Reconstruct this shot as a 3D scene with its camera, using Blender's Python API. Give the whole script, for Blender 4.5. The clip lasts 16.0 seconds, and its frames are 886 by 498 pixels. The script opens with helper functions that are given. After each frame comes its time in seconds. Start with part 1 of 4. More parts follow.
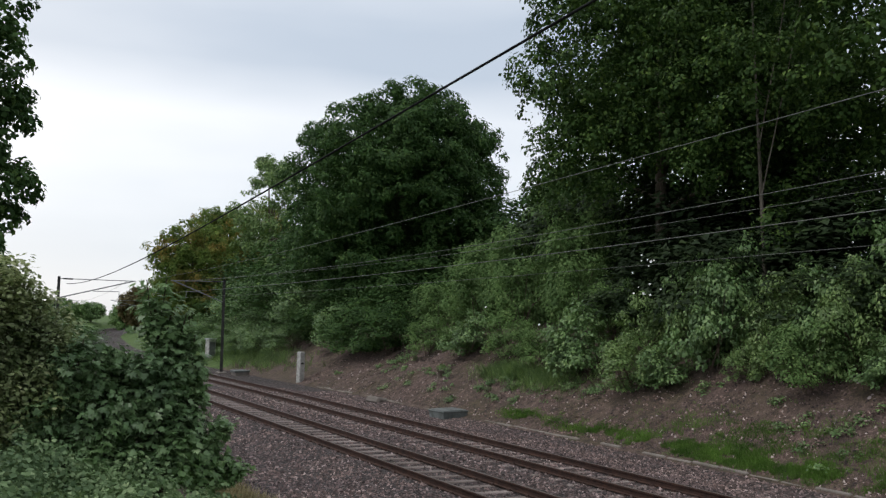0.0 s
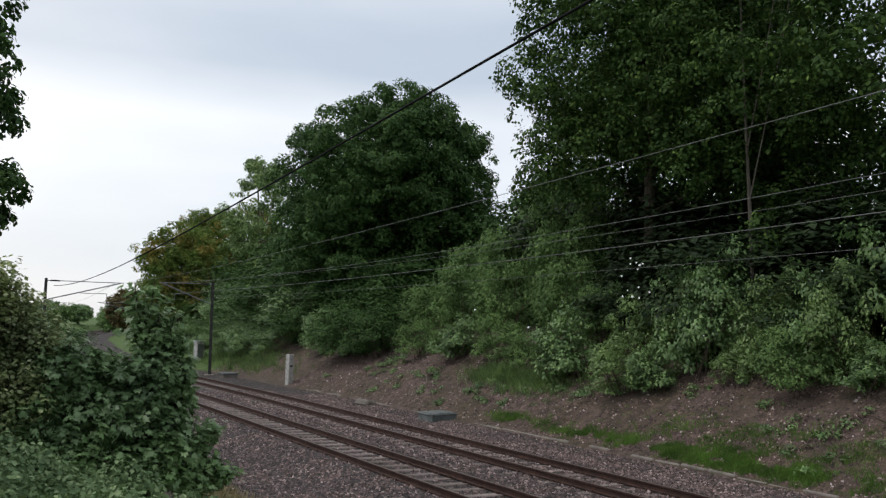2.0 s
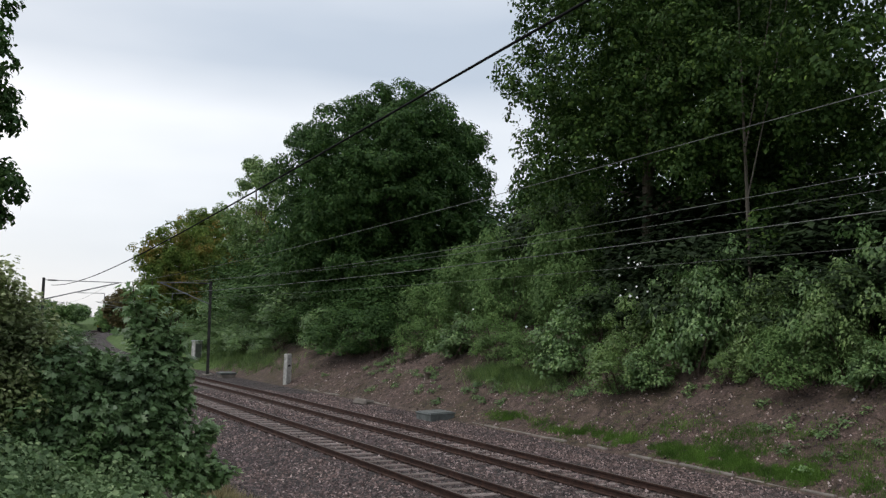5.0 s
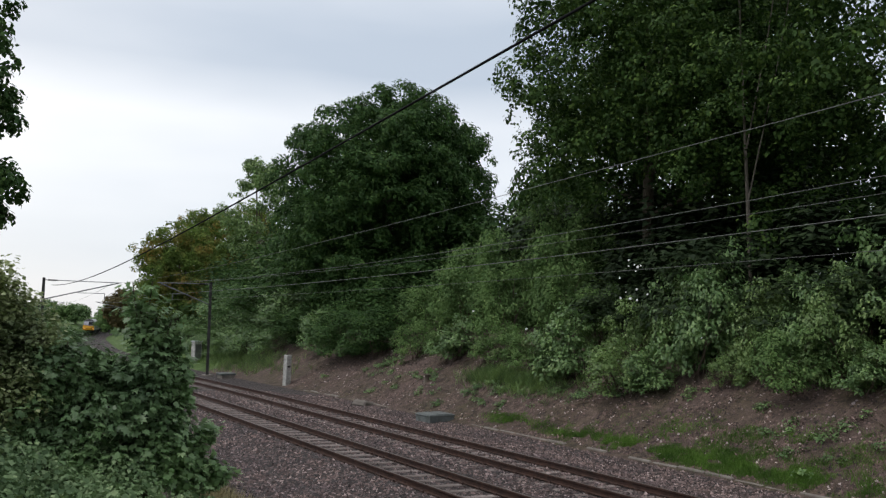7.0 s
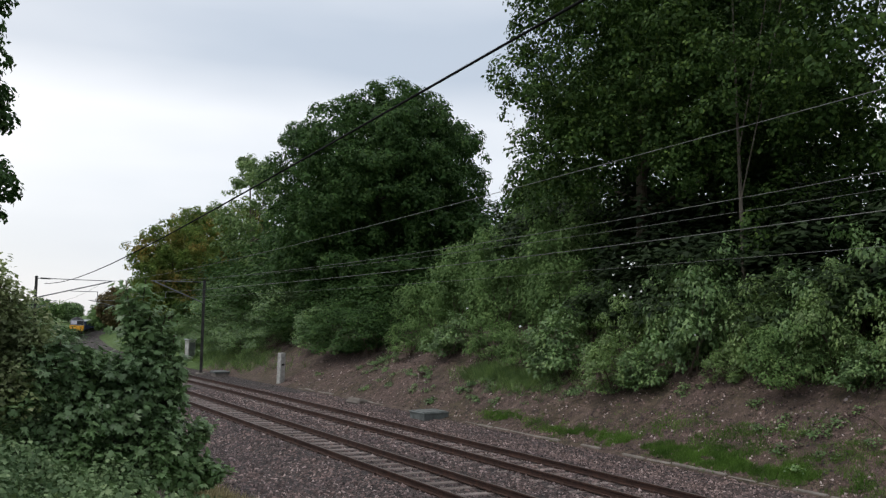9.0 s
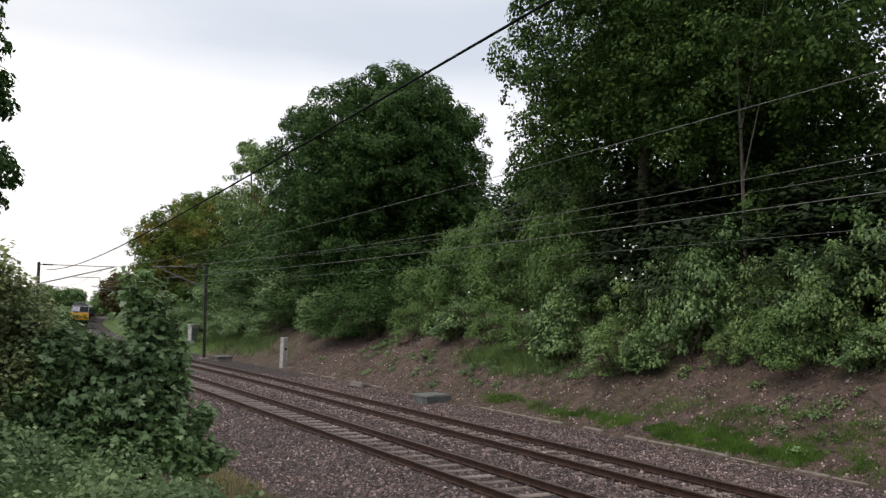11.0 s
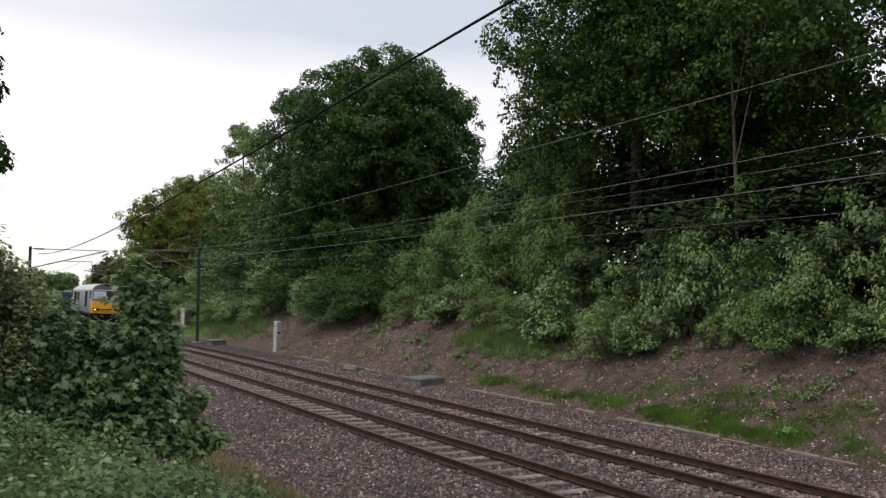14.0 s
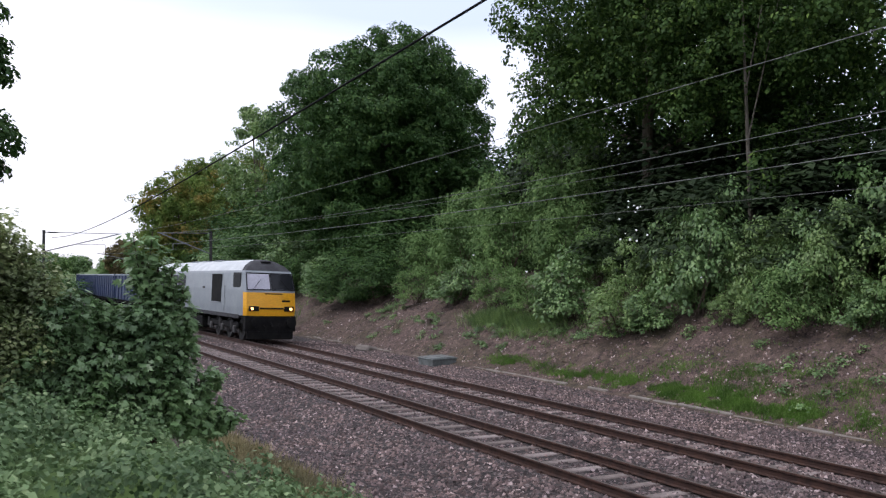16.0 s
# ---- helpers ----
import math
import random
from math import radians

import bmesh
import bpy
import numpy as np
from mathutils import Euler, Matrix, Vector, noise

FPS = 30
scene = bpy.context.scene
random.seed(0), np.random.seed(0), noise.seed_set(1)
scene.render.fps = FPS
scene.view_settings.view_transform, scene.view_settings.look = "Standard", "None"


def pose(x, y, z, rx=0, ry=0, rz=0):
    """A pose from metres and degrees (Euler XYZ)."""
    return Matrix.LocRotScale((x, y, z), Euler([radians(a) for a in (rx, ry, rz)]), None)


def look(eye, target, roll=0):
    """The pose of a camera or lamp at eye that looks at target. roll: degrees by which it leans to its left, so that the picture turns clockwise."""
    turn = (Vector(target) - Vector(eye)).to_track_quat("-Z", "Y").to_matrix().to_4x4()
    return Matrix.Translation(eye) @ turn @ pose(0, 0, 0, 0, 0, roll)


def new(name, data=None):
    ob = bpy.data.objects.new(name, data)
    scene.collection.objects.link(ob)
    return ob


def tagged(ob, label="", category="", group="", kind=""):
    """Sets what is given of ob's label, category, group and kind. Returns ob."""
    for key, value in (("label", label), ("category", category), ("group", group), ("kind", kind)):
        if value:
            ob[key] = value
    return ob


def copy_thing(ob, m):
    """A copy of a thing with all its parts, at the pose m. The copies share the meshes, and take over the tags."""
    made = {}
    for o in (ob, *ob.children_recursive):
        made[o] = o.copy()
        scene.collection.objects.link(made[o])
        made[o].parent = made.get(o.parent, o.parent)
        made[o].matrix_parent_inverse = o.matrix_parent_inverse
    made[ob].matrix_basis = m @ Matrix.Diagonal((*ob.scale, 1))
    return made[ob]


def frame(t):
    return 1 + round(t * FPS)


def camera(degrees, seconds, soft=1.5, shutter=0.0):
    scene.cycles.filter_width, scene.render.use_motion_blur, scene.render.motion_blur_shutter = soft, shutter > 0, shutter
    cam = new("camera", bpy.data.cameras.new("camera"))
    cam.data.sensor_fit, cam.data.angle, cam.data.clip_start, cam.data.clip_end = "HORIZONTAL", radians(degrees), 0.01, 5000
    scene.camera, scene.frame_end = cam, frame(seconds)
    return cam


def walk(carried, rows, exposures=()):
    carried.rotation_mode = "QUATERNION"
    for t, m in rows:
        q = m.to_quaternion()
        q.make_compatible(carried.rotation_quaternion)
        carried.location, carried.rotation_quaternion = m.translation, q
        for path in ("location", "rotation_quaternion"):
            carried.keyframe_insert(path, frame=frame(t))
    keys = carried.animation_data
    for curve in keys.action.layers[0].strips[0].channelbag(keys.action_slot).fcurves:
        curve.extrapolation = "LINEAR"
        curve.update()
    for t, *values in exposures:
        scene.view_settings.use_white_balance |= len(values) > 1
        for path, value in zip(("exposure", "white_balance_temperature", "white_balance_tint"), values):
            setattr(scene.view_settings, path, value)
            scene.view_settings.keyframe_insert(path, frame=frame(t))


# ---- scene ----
EYE_Z = 3.67
# seconds, turn to the right of the track's line, tilt up, roll (degrees)
TURNS = [
    (0, 30.063, 4.71, 0.67), (0.5, 30.213, 4.692, 0.707), (1, 30.37, 4.685, 0.7), (1.5, 30.556, 4.776, 0.698),
    (2, 30.786, 4.901, 0.764), (2.5, 30.915, 4.909, 0.81), (3, 30.957, 4.866, 0.793), (3.5, 30.975, 4.834, 0.684),
    (4, 30.925, 4.809, 0.616), (5.2, 30.92, 4.88, 0.77), (6.5, 30.919, 4.966, 0.932), (7, 30.899, 4.984, 1.0),
    (7.5, 30.971, 5.029, 0.988), (8, 31.055, 5.095, 0.989), (8.5, 31.209, 5.08, 0.948), (9, 31.321, 4.82, 0.864),
    (10.2, 31.26, 4.1, 0.66), (11.5, 31.241, 3.539, 0.51)]
TURNS += [
    (12, 31.311, 3.436, 0.538), (12.5, 31.409, 3.318, 0.528),
    (13, 31.545, 3.135, 0.528), (13.5, 31.703, 2.912, 0.469), (14, 31.712, 2.56, 0.359), (14.5, 31.552, 1.992, 0.32),
    (15, 31.407, 1.496, 0.311), (15.5, 31.115, 1.285, 0.173), (16, 30.95, 1.18, -0.12)]
cam = camera(56, 16.0, soft=1.3)
walk(cam, [(t, pose(0, 0, EYE_Z, 90 + p, 0, -yaw) @ pose(0, 0, 0, 0, 0, roll)) for t, yaw, p, roll in TURNS],
     exposures=[(0, 0.47, 6450, 9), (8.6, 0.45, 6450, 9), (9.4, 0.48, 6500, 10), (11.3, 0.68, 6850, 12), (13, 0.62, 6850, 13), (14.4, 0.64, 6850, 14), (15.2, 0.88, 6400, 17), (16, 0.96, 6100, 17)])

# ---- world and sun ----
world = bpy.data.worlds.new("overcast_sky")
scene.world = world
world.use_nodes = True
wn, wl = world.node_tree.nodes, world.node_tree.links
wn.clear()
w_out, w_bg, w_sky = wn.new("ShaderNodeOutputWorld"), wn.new("ShaderNodeBackground"), wn.new("ShaderNodeTexSky")
w_sky.sky_type, w_sky.sun_disc = "NISHITA", False
w_sky.sun_elevation, w_sky.sun_rotation = radians(24), radians(-8)
w_co, w_map, w_cl, w_ramp = wn.new("ShaderNodeTexCoord"), wn.new("ShaderNodeMapping"), wn.new("ShaderNodeTexNoise"), wn.new("ShaderNodeValToRGB")
w_map.inputs["Scale"].default_value = (1.0, 1.0, 3.4)
w_map.inputs["Location"].default_value = (0.3, 0.1, 0.25)
w_cl.inputs["Scale"].default_value, w_cl.inputs["Detail"].default_value, w_cl.inputs["Roughness"].default_value = 1.7, 4, 0.5
w_ramp.color_ramp.elements[0].position, w_ramp.color_ramp.elements[0].color = 0.33, (4.7, 5.3, 6.2, 1)
w_ramp.color_ramp.elements[1].position, w_ramp.color_ramp.elements[1].color = 0.6, (8.4, 8.55, 8.9, 1)
w_mix = wn.new("ShaderNodeMix")
w_mix.data_type, w_mix.inputs["Factor"].default_value = "RGBA", 0.93
w_bg.inputs["Strength"].default_value = 0.088
wl.new(w_co.outputs["Generated"], w_map.inputs["Vector"])
wl.new(w_map.outputs["Vector"], w_cl.inputs["Vector"])
w_sep, w_bank, w_sum = wn.new("ShaderNodeSeparateXYZ"), wn.new("ShaderNodeValToRGB"), wn.new("ShaderNodeMath")
wl.new(w_co.outputs["Generated"], w_sep.inputs["Vector"])
wl.new(w_sep.outputs["Z"], w_bank.inputs["Fac"])
# layers of cloud: a bright bank low over the line, a grey one above it
bank = [(0.0, 0.27), (0.1, 0.33), (0.17, 0.48), (0.23, 0.5), (0.29, 0.24), (0.34, 0.25), (0.4, 0.4), (0.6, 0.42), (1.0, 0.42)]
while len(w_bank.color_ramp.elements) < len(bank):
    w_bank.color_ramp.elements.new(0.5)
for e, (p, v) in zip(w_bank.color_ramp.elements, bank):
    e.position, e.color = p, (v, v, v, 1)
w_sum.operation = "MULTIPLY_ADD"
w_sum.inputs[1].default_value = 0.36
w_half = wn.new("ShaderNodeMath")
w_half.operation, w_half.inputs[1].default_value = "MULTIPLY", 0.8
wl.new(w_bank.outputs["Color"], w_half.inputs[0])
wl.new(w_cl.outputs["Fac"], w_sum.inputs[0])
wl.new(w_half.outputs["Value"], w_sum.inputs[2])
wl.new(w_sum.outputs["Value"], w_ramp.inputs["Fac"])
wl.new(w_sky.outputs["Color"], w_mix.inputs["A"])
wl.new(w_ramp.outputs["Color"], w_mix.inputs["B"])
wl.new(w_mix.outputs["Result"], w_bg.inputs["Color"])
wl.new(w_bg.outputs["Background"], w_out.inputs["Surface"])

sun = new("sun", bpy.data.lights.new("sun", "SUN"))
sun.data.energy, sun.data.angle, sun.data.color = 0.9, radians(30), (1.0, 0.97, 0.92)
sun.matrix_world = look((-25, 48, 60), (10, 30, 0))


# ---- materials ----
def material(name, rough=0.7, metal=0.0):
    m = bpy.data.materials.new(name)
    m.use_nodes = True
    b = m.node_tree.nodes["Principled BSDF"]
    b.inputs["Roughness"].default_value, b.inputs["Metallic"].default_value = rough, metal
    return m, m.node_tree.nodes, m.node_tree.links, b


def ramp(nodes, stops):
    r = nodes.new("ShaderNodeValToRGB")
    while len(r.color_ramp.elements) < len(stops):
        r.color_ramp.elements.new(0.5)
    for e, (p, c) in zip(r.color_ramp.elements, stops):
        e.position, e.color = p, (*c, 1)
    return r


def noise_tex(nodes, links, scale, detail=4, rough=0.55, coord="Object", stretch=None):
    co, n = nodes.new("ShaderNodeTexCoord"), nodes.new("ShaderNodeTexNoise")
    n.inputs["Scale"].default_value, n.inputs["Detail"].default_value, n.inputs["Roughness"].default_value = scale, detail, rough
    if stretch:
        mp = nodes.new("ShaderNodeMapping")
        mp.inputs["Scale"].default_value = stretch
        links.new(co.outputs[coord], mp.inputs["Vector"])
        links.new(mp.outputs["Vector"], n.inputs["Vector"])
    else:
        links.new(co.outputs[coord], n.inputs["Vector"])
    return n


def mixed(nodes, links, a, b, fac, mode="MIX"):
    mx = nodes.new("ShaderNodeMix")
    mx.data_type, mx.blend_type = "RGBA", mode
    for key, v in (("Factor", fac), ("A", a), ("B", b)):
        if hasattr(v, "is_linked"):
            links.new(v, mx.inputs[key])
        else:
            mx.inputs[key].default_value = v if key == "Factor" else (*v, 1)
    return mx.outputs["Result"]


def bumped(nodes, links, bsdf, height, strength, dist):
    bp = nodes.new("ShaderNodeBump")
    bp.inputs["Strength"].default_value, bp.inputs["Distance"].default_value = strength, dist
    links.new(height, bp.inputs["Height"])
    links.new(bp.outputs["Normal"], bsdf.inputs["Normal"])


def worn(name, dark, light, rough=0.7, metal=0.0, scale=3.0, fine=40.0, bump=0.15, dist=0.01, stretch=None, gloss=0.5):
    """A surface of two tones with grain, stains and fine relief."""
    m, n, l, b = material(name, rough, metal)
    b.inputs["Specular IOR Level"].default_value = gloss
    big, small = noise_tex(n, l, scale, 4, 0.6, stretch=stretch), noise_tex(n, l, fine, 3, 0.6)
    r = ramp(n, [(0.3, dark), (0.7, light)])
    l.new(big.outputs["Fac"], r.inputs["Fac"])
    g = ramp(n, [(0.25, (0.7, 0.7, 0.7)), (0.75, (1.15, 1.15, 1.15))])
    l.new(small.outputs["Fac"], g.inputs["Fac"])
    l.new(mixed(n, l, r.outputs["Color"], g.outputs["Color"], 0.8, "MULTIPLY"), b.inputs["Base Color"])
    bumped(n, l, b, small.outputs["Fac"], bump, dist)
    return m


def leafy(name, deep, mid, bright, tint=None, through_light=0.25, rough=0.62, gloss=0.14):
    """Leaves: a colour for each leaf, drifting over the crown; some light goes through."""
    m, n, l, b = material(name, rough)
    geo = n.new("ShaderNodeNewGeometry")
    b.inputs["Specular IOR Level"].default_value = gloss
    soft = [tuple(0.45 * a + 0.55 * c for a, c in zip(k, mid)) for k in (deep, bright)]
    r = ramp(n, [(0.0, soft[0]), (0.55, mid), (0.9, soft[1]), (1.0, bright)])
    l.new(geo.outputs["Random Per Island"], r.inputs["Fac"])
    drift = noise_tex(n, l, 0.9, 4)
    g = ramp(n, [(0.34, (0.6, 0.64, 0.6)), (0.66, (1.34, 1.3, 1.15))])
    l.new(drift.outputs["Fac"], g.inputs["Fac"])
    c = mixed(n, l, r.outputs["Color"], g.outputs["Color"], 1.0, "MULTIPLY")
    if tint:
        patch = noise_tex(n, l, 0.3, 2)
        pr = ramp(n, [(0.5, (0, 0, 0)), (0.67, (0.55, 0.55, 0.55))])
        l.new(patch.outputs["Fac"], pr.inputs["Fac"])
        c = mixed(n, l, c, tint, pr.outputs["Color"])
    l.new(c, b.inputs["Base Color"])
    tr, add = n.new("ShaderNodeBsdfTranslucent"), n.new("ShaderNodeMixShader")
    l.new(c, tr.inputs["Color"])
    add.inputs["Fac"].default_value = through_light
    l.new(b.outputs["BSDF"], add.inputs[1])
    l.new(tr.outputs["BSDF"], add.inputs[2])
    l.new(add.outputs["Shader"], n["Material Output"].inputs["Surface"])
    return m


LEAF_DARK = leafy("leaf_dark_green", (0.025, 0.056, 0.020), (0.049, 0.103, 0.032), (0.103, 0.170, 0.051), through_light=0.25)
# near-black green: the deep shade under the bank trees, put into the leaf colour
LEAF_SHADE = leafy("leaf_painted_shade", (0.012, 0.022, 0.01), (0.02, 0.036, 0.015), (0.04, 0.06, 0.025), through_light=0.1)
LEAF_TREE = leafy("leaf_tree_green", (0.019, 0.038, 0.012), (0.04, 0.082, 0.02), (0.12, 0.185, 0.046), through_light=0.2)
LEAF_MID = leafy("leaf_mid_green", (0.043, 0.084, 0.032), (0.122, 0.214, 0.079), (0.246, 0.346, 0.144), through_light=0.2, rough=0.45, gloss=0.32)
LEAF_LIGHT = leafy("leaf_light_green", (0.055, 0.103, 0.034), (0.156, 0.246, 0.085), (0.287, 0.380, 0.161), through_light=0.24, rough=0.45, gloss=0.32)
LEAF_GREY = leafy("leaf_grey_green", (0.052, 0.111, 0.038), (0.114, 0.195, 0.068), (0.215, 0.305, 0.121), through_light=0.24)
LEAF_AUTUMN = leafy("leaf_turning", (0.06, 0.105, 0.026), (0.125, 0.19, 0.048), (0.22, 0.29, 0.08), tint=(0.34, 0.19, 0.05), through_light=0.45)
LEAF_RUSSET = leafy("leaf_russet", (0.07, 0.06, 0.03), (0.13, 0.105, 0.05), (0.19, 0.15, 0.07), through_light=0.35)
LEAF_COPPER = leafy("leaf_copper", (0.05, 0.02, 0.02), (0.09, 0.035, 0.03), (0.12, 0.06, 0.04))
LEAF_BUSH = leafy("leaf_bush", (0.07, 0.118, 0.055), (0.16, 0.262, 0.122), (0.3, 0.41, 0.23), through_light=0.36, rough=0.4, gloss=0.4)
LEAF_SMALL = leafy("leaf_small", (0.13, 0.175, 0.08), (0.28, 0.335, 0.16), (0.46, 0.49, 0.3), through_light=0.42, rough=0.4, gloss=0.4)
LEAF_NETTLE = leafy("leaf_nettle", (0.075, 0.12, 0.06), (0.14, 0.215, 0.11), (0.27, 0.35, 0.2))
GRASS = leafy("grass_blades", (0.055, 0.115, 0.024), (0.105, 0.2, 0.04), (0.18, 0.29, 0.08), through_light=0.3)
DRY_GRASS = leafy("dry_grass", (0.15, 0.13, 0.08), (0.25, 0.22, 0.13), (0.33, 0.3, 0.2))
PETAL = worn("white_petal", (0.7, 0.7, 0.7), (0.82, 0.82, 0.8), 0.7)
PALE_BARK = worn("pale_bark", (0.08, 0.066, 0.052), (0.18, 0.155, 0.125), 0.9, scale=6, fine=30, bump=0.5, dist=0.03, stretch=(3, 3, 0.5))
BARK = worn("bark", (0.06, 0.045, 0.033), (0.16, 0.13, 0.1), 0.9, scale=6, fine=30, bump=0.6, dist=0.03, stretch=(3, 3, 0.5))
TWIG = worn("twig", (0.05, 0.035, 0.025), (0.12, 0.085, 0.06), 0.85)
RUST = worn("rusty_rail_steel", (0.026, 0.012, 0.009), (0.078, 0.036, 0.024), 0.75, 0.3, scale=5, fine=60)
RAILTOP = worn("polished_rail_head", (0.08, 0.058, 0.047), (0.17, 0.14, 0.125), 0.5, 0.7, scale=2, fine=80, stretch=(4, 0.3, 1))
EDGING = worn("dirty_concrete", (0.13, 0.11, 0.095), (0.27, 0.24, 0.21), 0.9, scale=1.2, fine=50, bump=0.3)
PALE_CONCRETE = worn("pale_concrete", (0.3, 0.29, 0.27), (0.58, 0.57, 0.54), 0.85, scale=5, fine=45, bump=0.3)
GALV = worn("galvanised_steel", (0.16, 0.165, 0.17), (0.3, 0.31, 0.32), 0.55, 0.6, scale=3, fine=50)
DARK_STEEL = worn("dark_painted_steel", (0.03, 0.029, 0.03), (0.07, 0.067, 0.064), 0.7, gloss=0.25)
WIRE = worn("cable_black", (0.006, 0.006, 0.007), (0.014, 0.014, 0.015), 0.8, gloss=0.1)
WIRE_PALE = worn("bronze_wire", (0.1, 0.1, 0.1), (0.2, 0.2, 0.19), 0.5, 0.3)
YELLOW = worn("warning_yellow_paint", (0.78, 0.36, 0.006), (0.88, 0.43, 0.01), 0.4, scale=1.5, fine=20, bump=0.03)
GREY_PAINT = worn("light_grey_paint", (0.2, 0.225, 0.245), (0.27, 0.295, 0.315), 0.45, scale=1.2, fine=25, bump=0.03)
ROOF_PAINT = worn("pale_roof_paint", (0.38, 0.4, 0.41), (0.55, 0.57, 0.58), 0.5, scale=1.5, fine=25, bump=0.05)
DOME_PAINT = worn("dark_grey_roof_paint", (0.03, 0.03, 0.034), (0.06, 0.06, 0.065), 0.7, gloss=0.2)
BLUE_PAINT = worn("wagon_blue_paint", (0.016, 0.028, 0.075), (0.03, 0.05, 0.12), 0.5, scale=1.0, fine=20, bump=0.05)
BLACK = worn("grimy_black", (0.007, 0.007, 0.008), (0.02, 0.019, 0.018), 0.85, gloss=0.1)
GREENLID = worn("grey_green_lid", (0.07, 0.08, 0.077), (0.17, 0.185, 0.18), 0.7, scale=4, fine=40)


def glass_dark():
    m, n, l, b = material("cab_glass", 0.06)
    b.inputs["Base Color"].default_value = (0.012, 0.013, 0.016, 1)
    b.inputs["Specular IOR Level"].default_value = 0.25
    return m


def glowing(name, colour, strength):
    m, n, l, b = material(name, 0.3)
    b.inputs["Base Color"].default_value = (*colour, 1)
    b.inputs["Emission Color"].default_value = (*colour, 1)
    b.inputs["Emission Strength"].default_value = strength
    return m


GLASS = glass_dark()
SIDE_GLASS = worn("side_glass", (0.01, 0.011, 0.014), (0.018, 0.019, 0.022), 0.35, gloss=0.03)
LAMP = glowing("headlight_glow", (1.0, 0.48, 0.13), 2.2)
PALE_PANE = worn("pale_pane", (0.4, 0.39, 0.46), (0.5, 0.49, 0.56), 0.3, scale=1.0, fine=15, bump=0.02)


def ballast_material():
    m, n, l, b = material("track_ballast", 0.9)
    co, vo = n.new("ShaderNodeTexCoord"), n.new("ShaderNodeTexVoronoi")
    vo.inputs["Scale"].default_value = 17.0
    l.new(co.outputs["Object"], vo.inputs["Vector"])
    hsv = n.new("ShaderNodeSeparateColor")
    l.new(vo.outputs["Color"], hsv.inputs["Color"])
    r = ramp(n, [(0.0, (0.012, 0.01, 0.009)), (0.5, (0.035, 0.027, 0.0255)), (0.85, (0.08, 0.063, 0.059)), (1.0, (0.2, 0.17, 0.162))])
    l.new(hsv.outputs["Red"], r.inputs["Fac"])
    big = noise_tex(n, l, 0.6, 4)
    g = ramp(n, [(0.35, (0.75, 0.72, 0.76)), (0.65, (1.12, 1.04, 1.02))])
    l.new(big.outputs["Fac"], g.inputs["Fac"])
    l.new(mixed(n, l, r.outputs["Color"], g.outputs["Color"], 1.0, "MULTIPLY"), b.inputs["Base Color"])
    bumped(n, l, b, vo.outputs["Distance"], 1.0, 0.06)
    return m


def earth_material():
    m, n, l, b = material("bank_earth", 0.95)
    big, mid, fine = noise_tex(n, l, 0.5, 5, 0.6), noise_tex(n, l, 3.0, 5, 0.65), noise_tex(n, l, 26.0, 4, 0.7)
    r = ramp(n, [(0.3, (0.047, 0.031, 0.026)), (0.5, (0.106, 0.07, 0.058)), (0.72, (0.185, 0.127, 0.103))])
    l.new(mid.outputs["Fac"], r.inputs["Fac"])
    r2 = ramp(n, [(0.4, (1, 1, 1)), (0.66, (0.65, 0.75, 0.5))])
    l.new(big.outputs["Fac"], r2.inputs["Fac"])
    r3 = ramp(n, [(0.3, (0.35, 0.35, 0.35)), (0.6, (1.15, 1.15, 1.15)), (0.74, (2.6, 2.5, 2.4))])
    l.new(fine.outputs["Fac"], r3.inputs["Fac"])
    c = mixed(n, l, r.outputs["Color"], r2.outputs["Color"], 1.0, "MULTIPLY")
    l.new(mixed(n, l, c, r3.outputs["Color"], 1.0, "MULTIPLY"), b.inputs["Base Color"])
    bumped(n, l, b, fine.outputs["Fac"], 0.9, 0.05)
    return m


BALLAST, EARTH = ballast_material(), earth_material()


def stone_material(name, low, mid, high, top):
    m, n, l, b = material(name, 0.9)
    geo = n.new("ShaderNodeNewGeometry")
    r = ramp(n, [(0.0, low), (0.5, mid), (0.9, high), (1.0, top)])
    l.new(geo.outputs["Random Per Island"], r.inputs["Fac"])
    stain = noise_tex(n, l, 0.7, 4)
    g = ramp(n, [(0.35, (0.7, 0.68, 0.72)), (0.65, (1.2, 1.14, 1.1))])
    l.new(stain.outputs["Fac"], g.inputs["Fac"])
    l.new(mixed(n, l, r.outputs["Color"], g.outputs["Color"], 1.0, "MULTIPLY"), b.inputs["Base Color"])
    grain = noise_tex(n, l, 60, 3)
    bumped(n, l, b, grain.outputs["Fac"], 0.4, 0.01)
    return m


GREENSWARD = leafy("rough_greensward", (0.05, 0.085, 0.03), (0.075, 0.12, 0.04), (0.1, 0.15, 0.055), through_light=0.0, rough=0.9)
STONES = stone_material("loose_stones", (0.021, 0.015, 0.014), (0.113, 0.081, 0.076), (0.235, 0.175, 0.165), (0.43, 0.35, 0.335))
CLODS = stone_material("earth_clods", (0.02, 0.0145, 0.0140), (0.104, 0.069, 0.059), (0.2, 0.142, 0.122), (0.48, 0.42, 0.4))


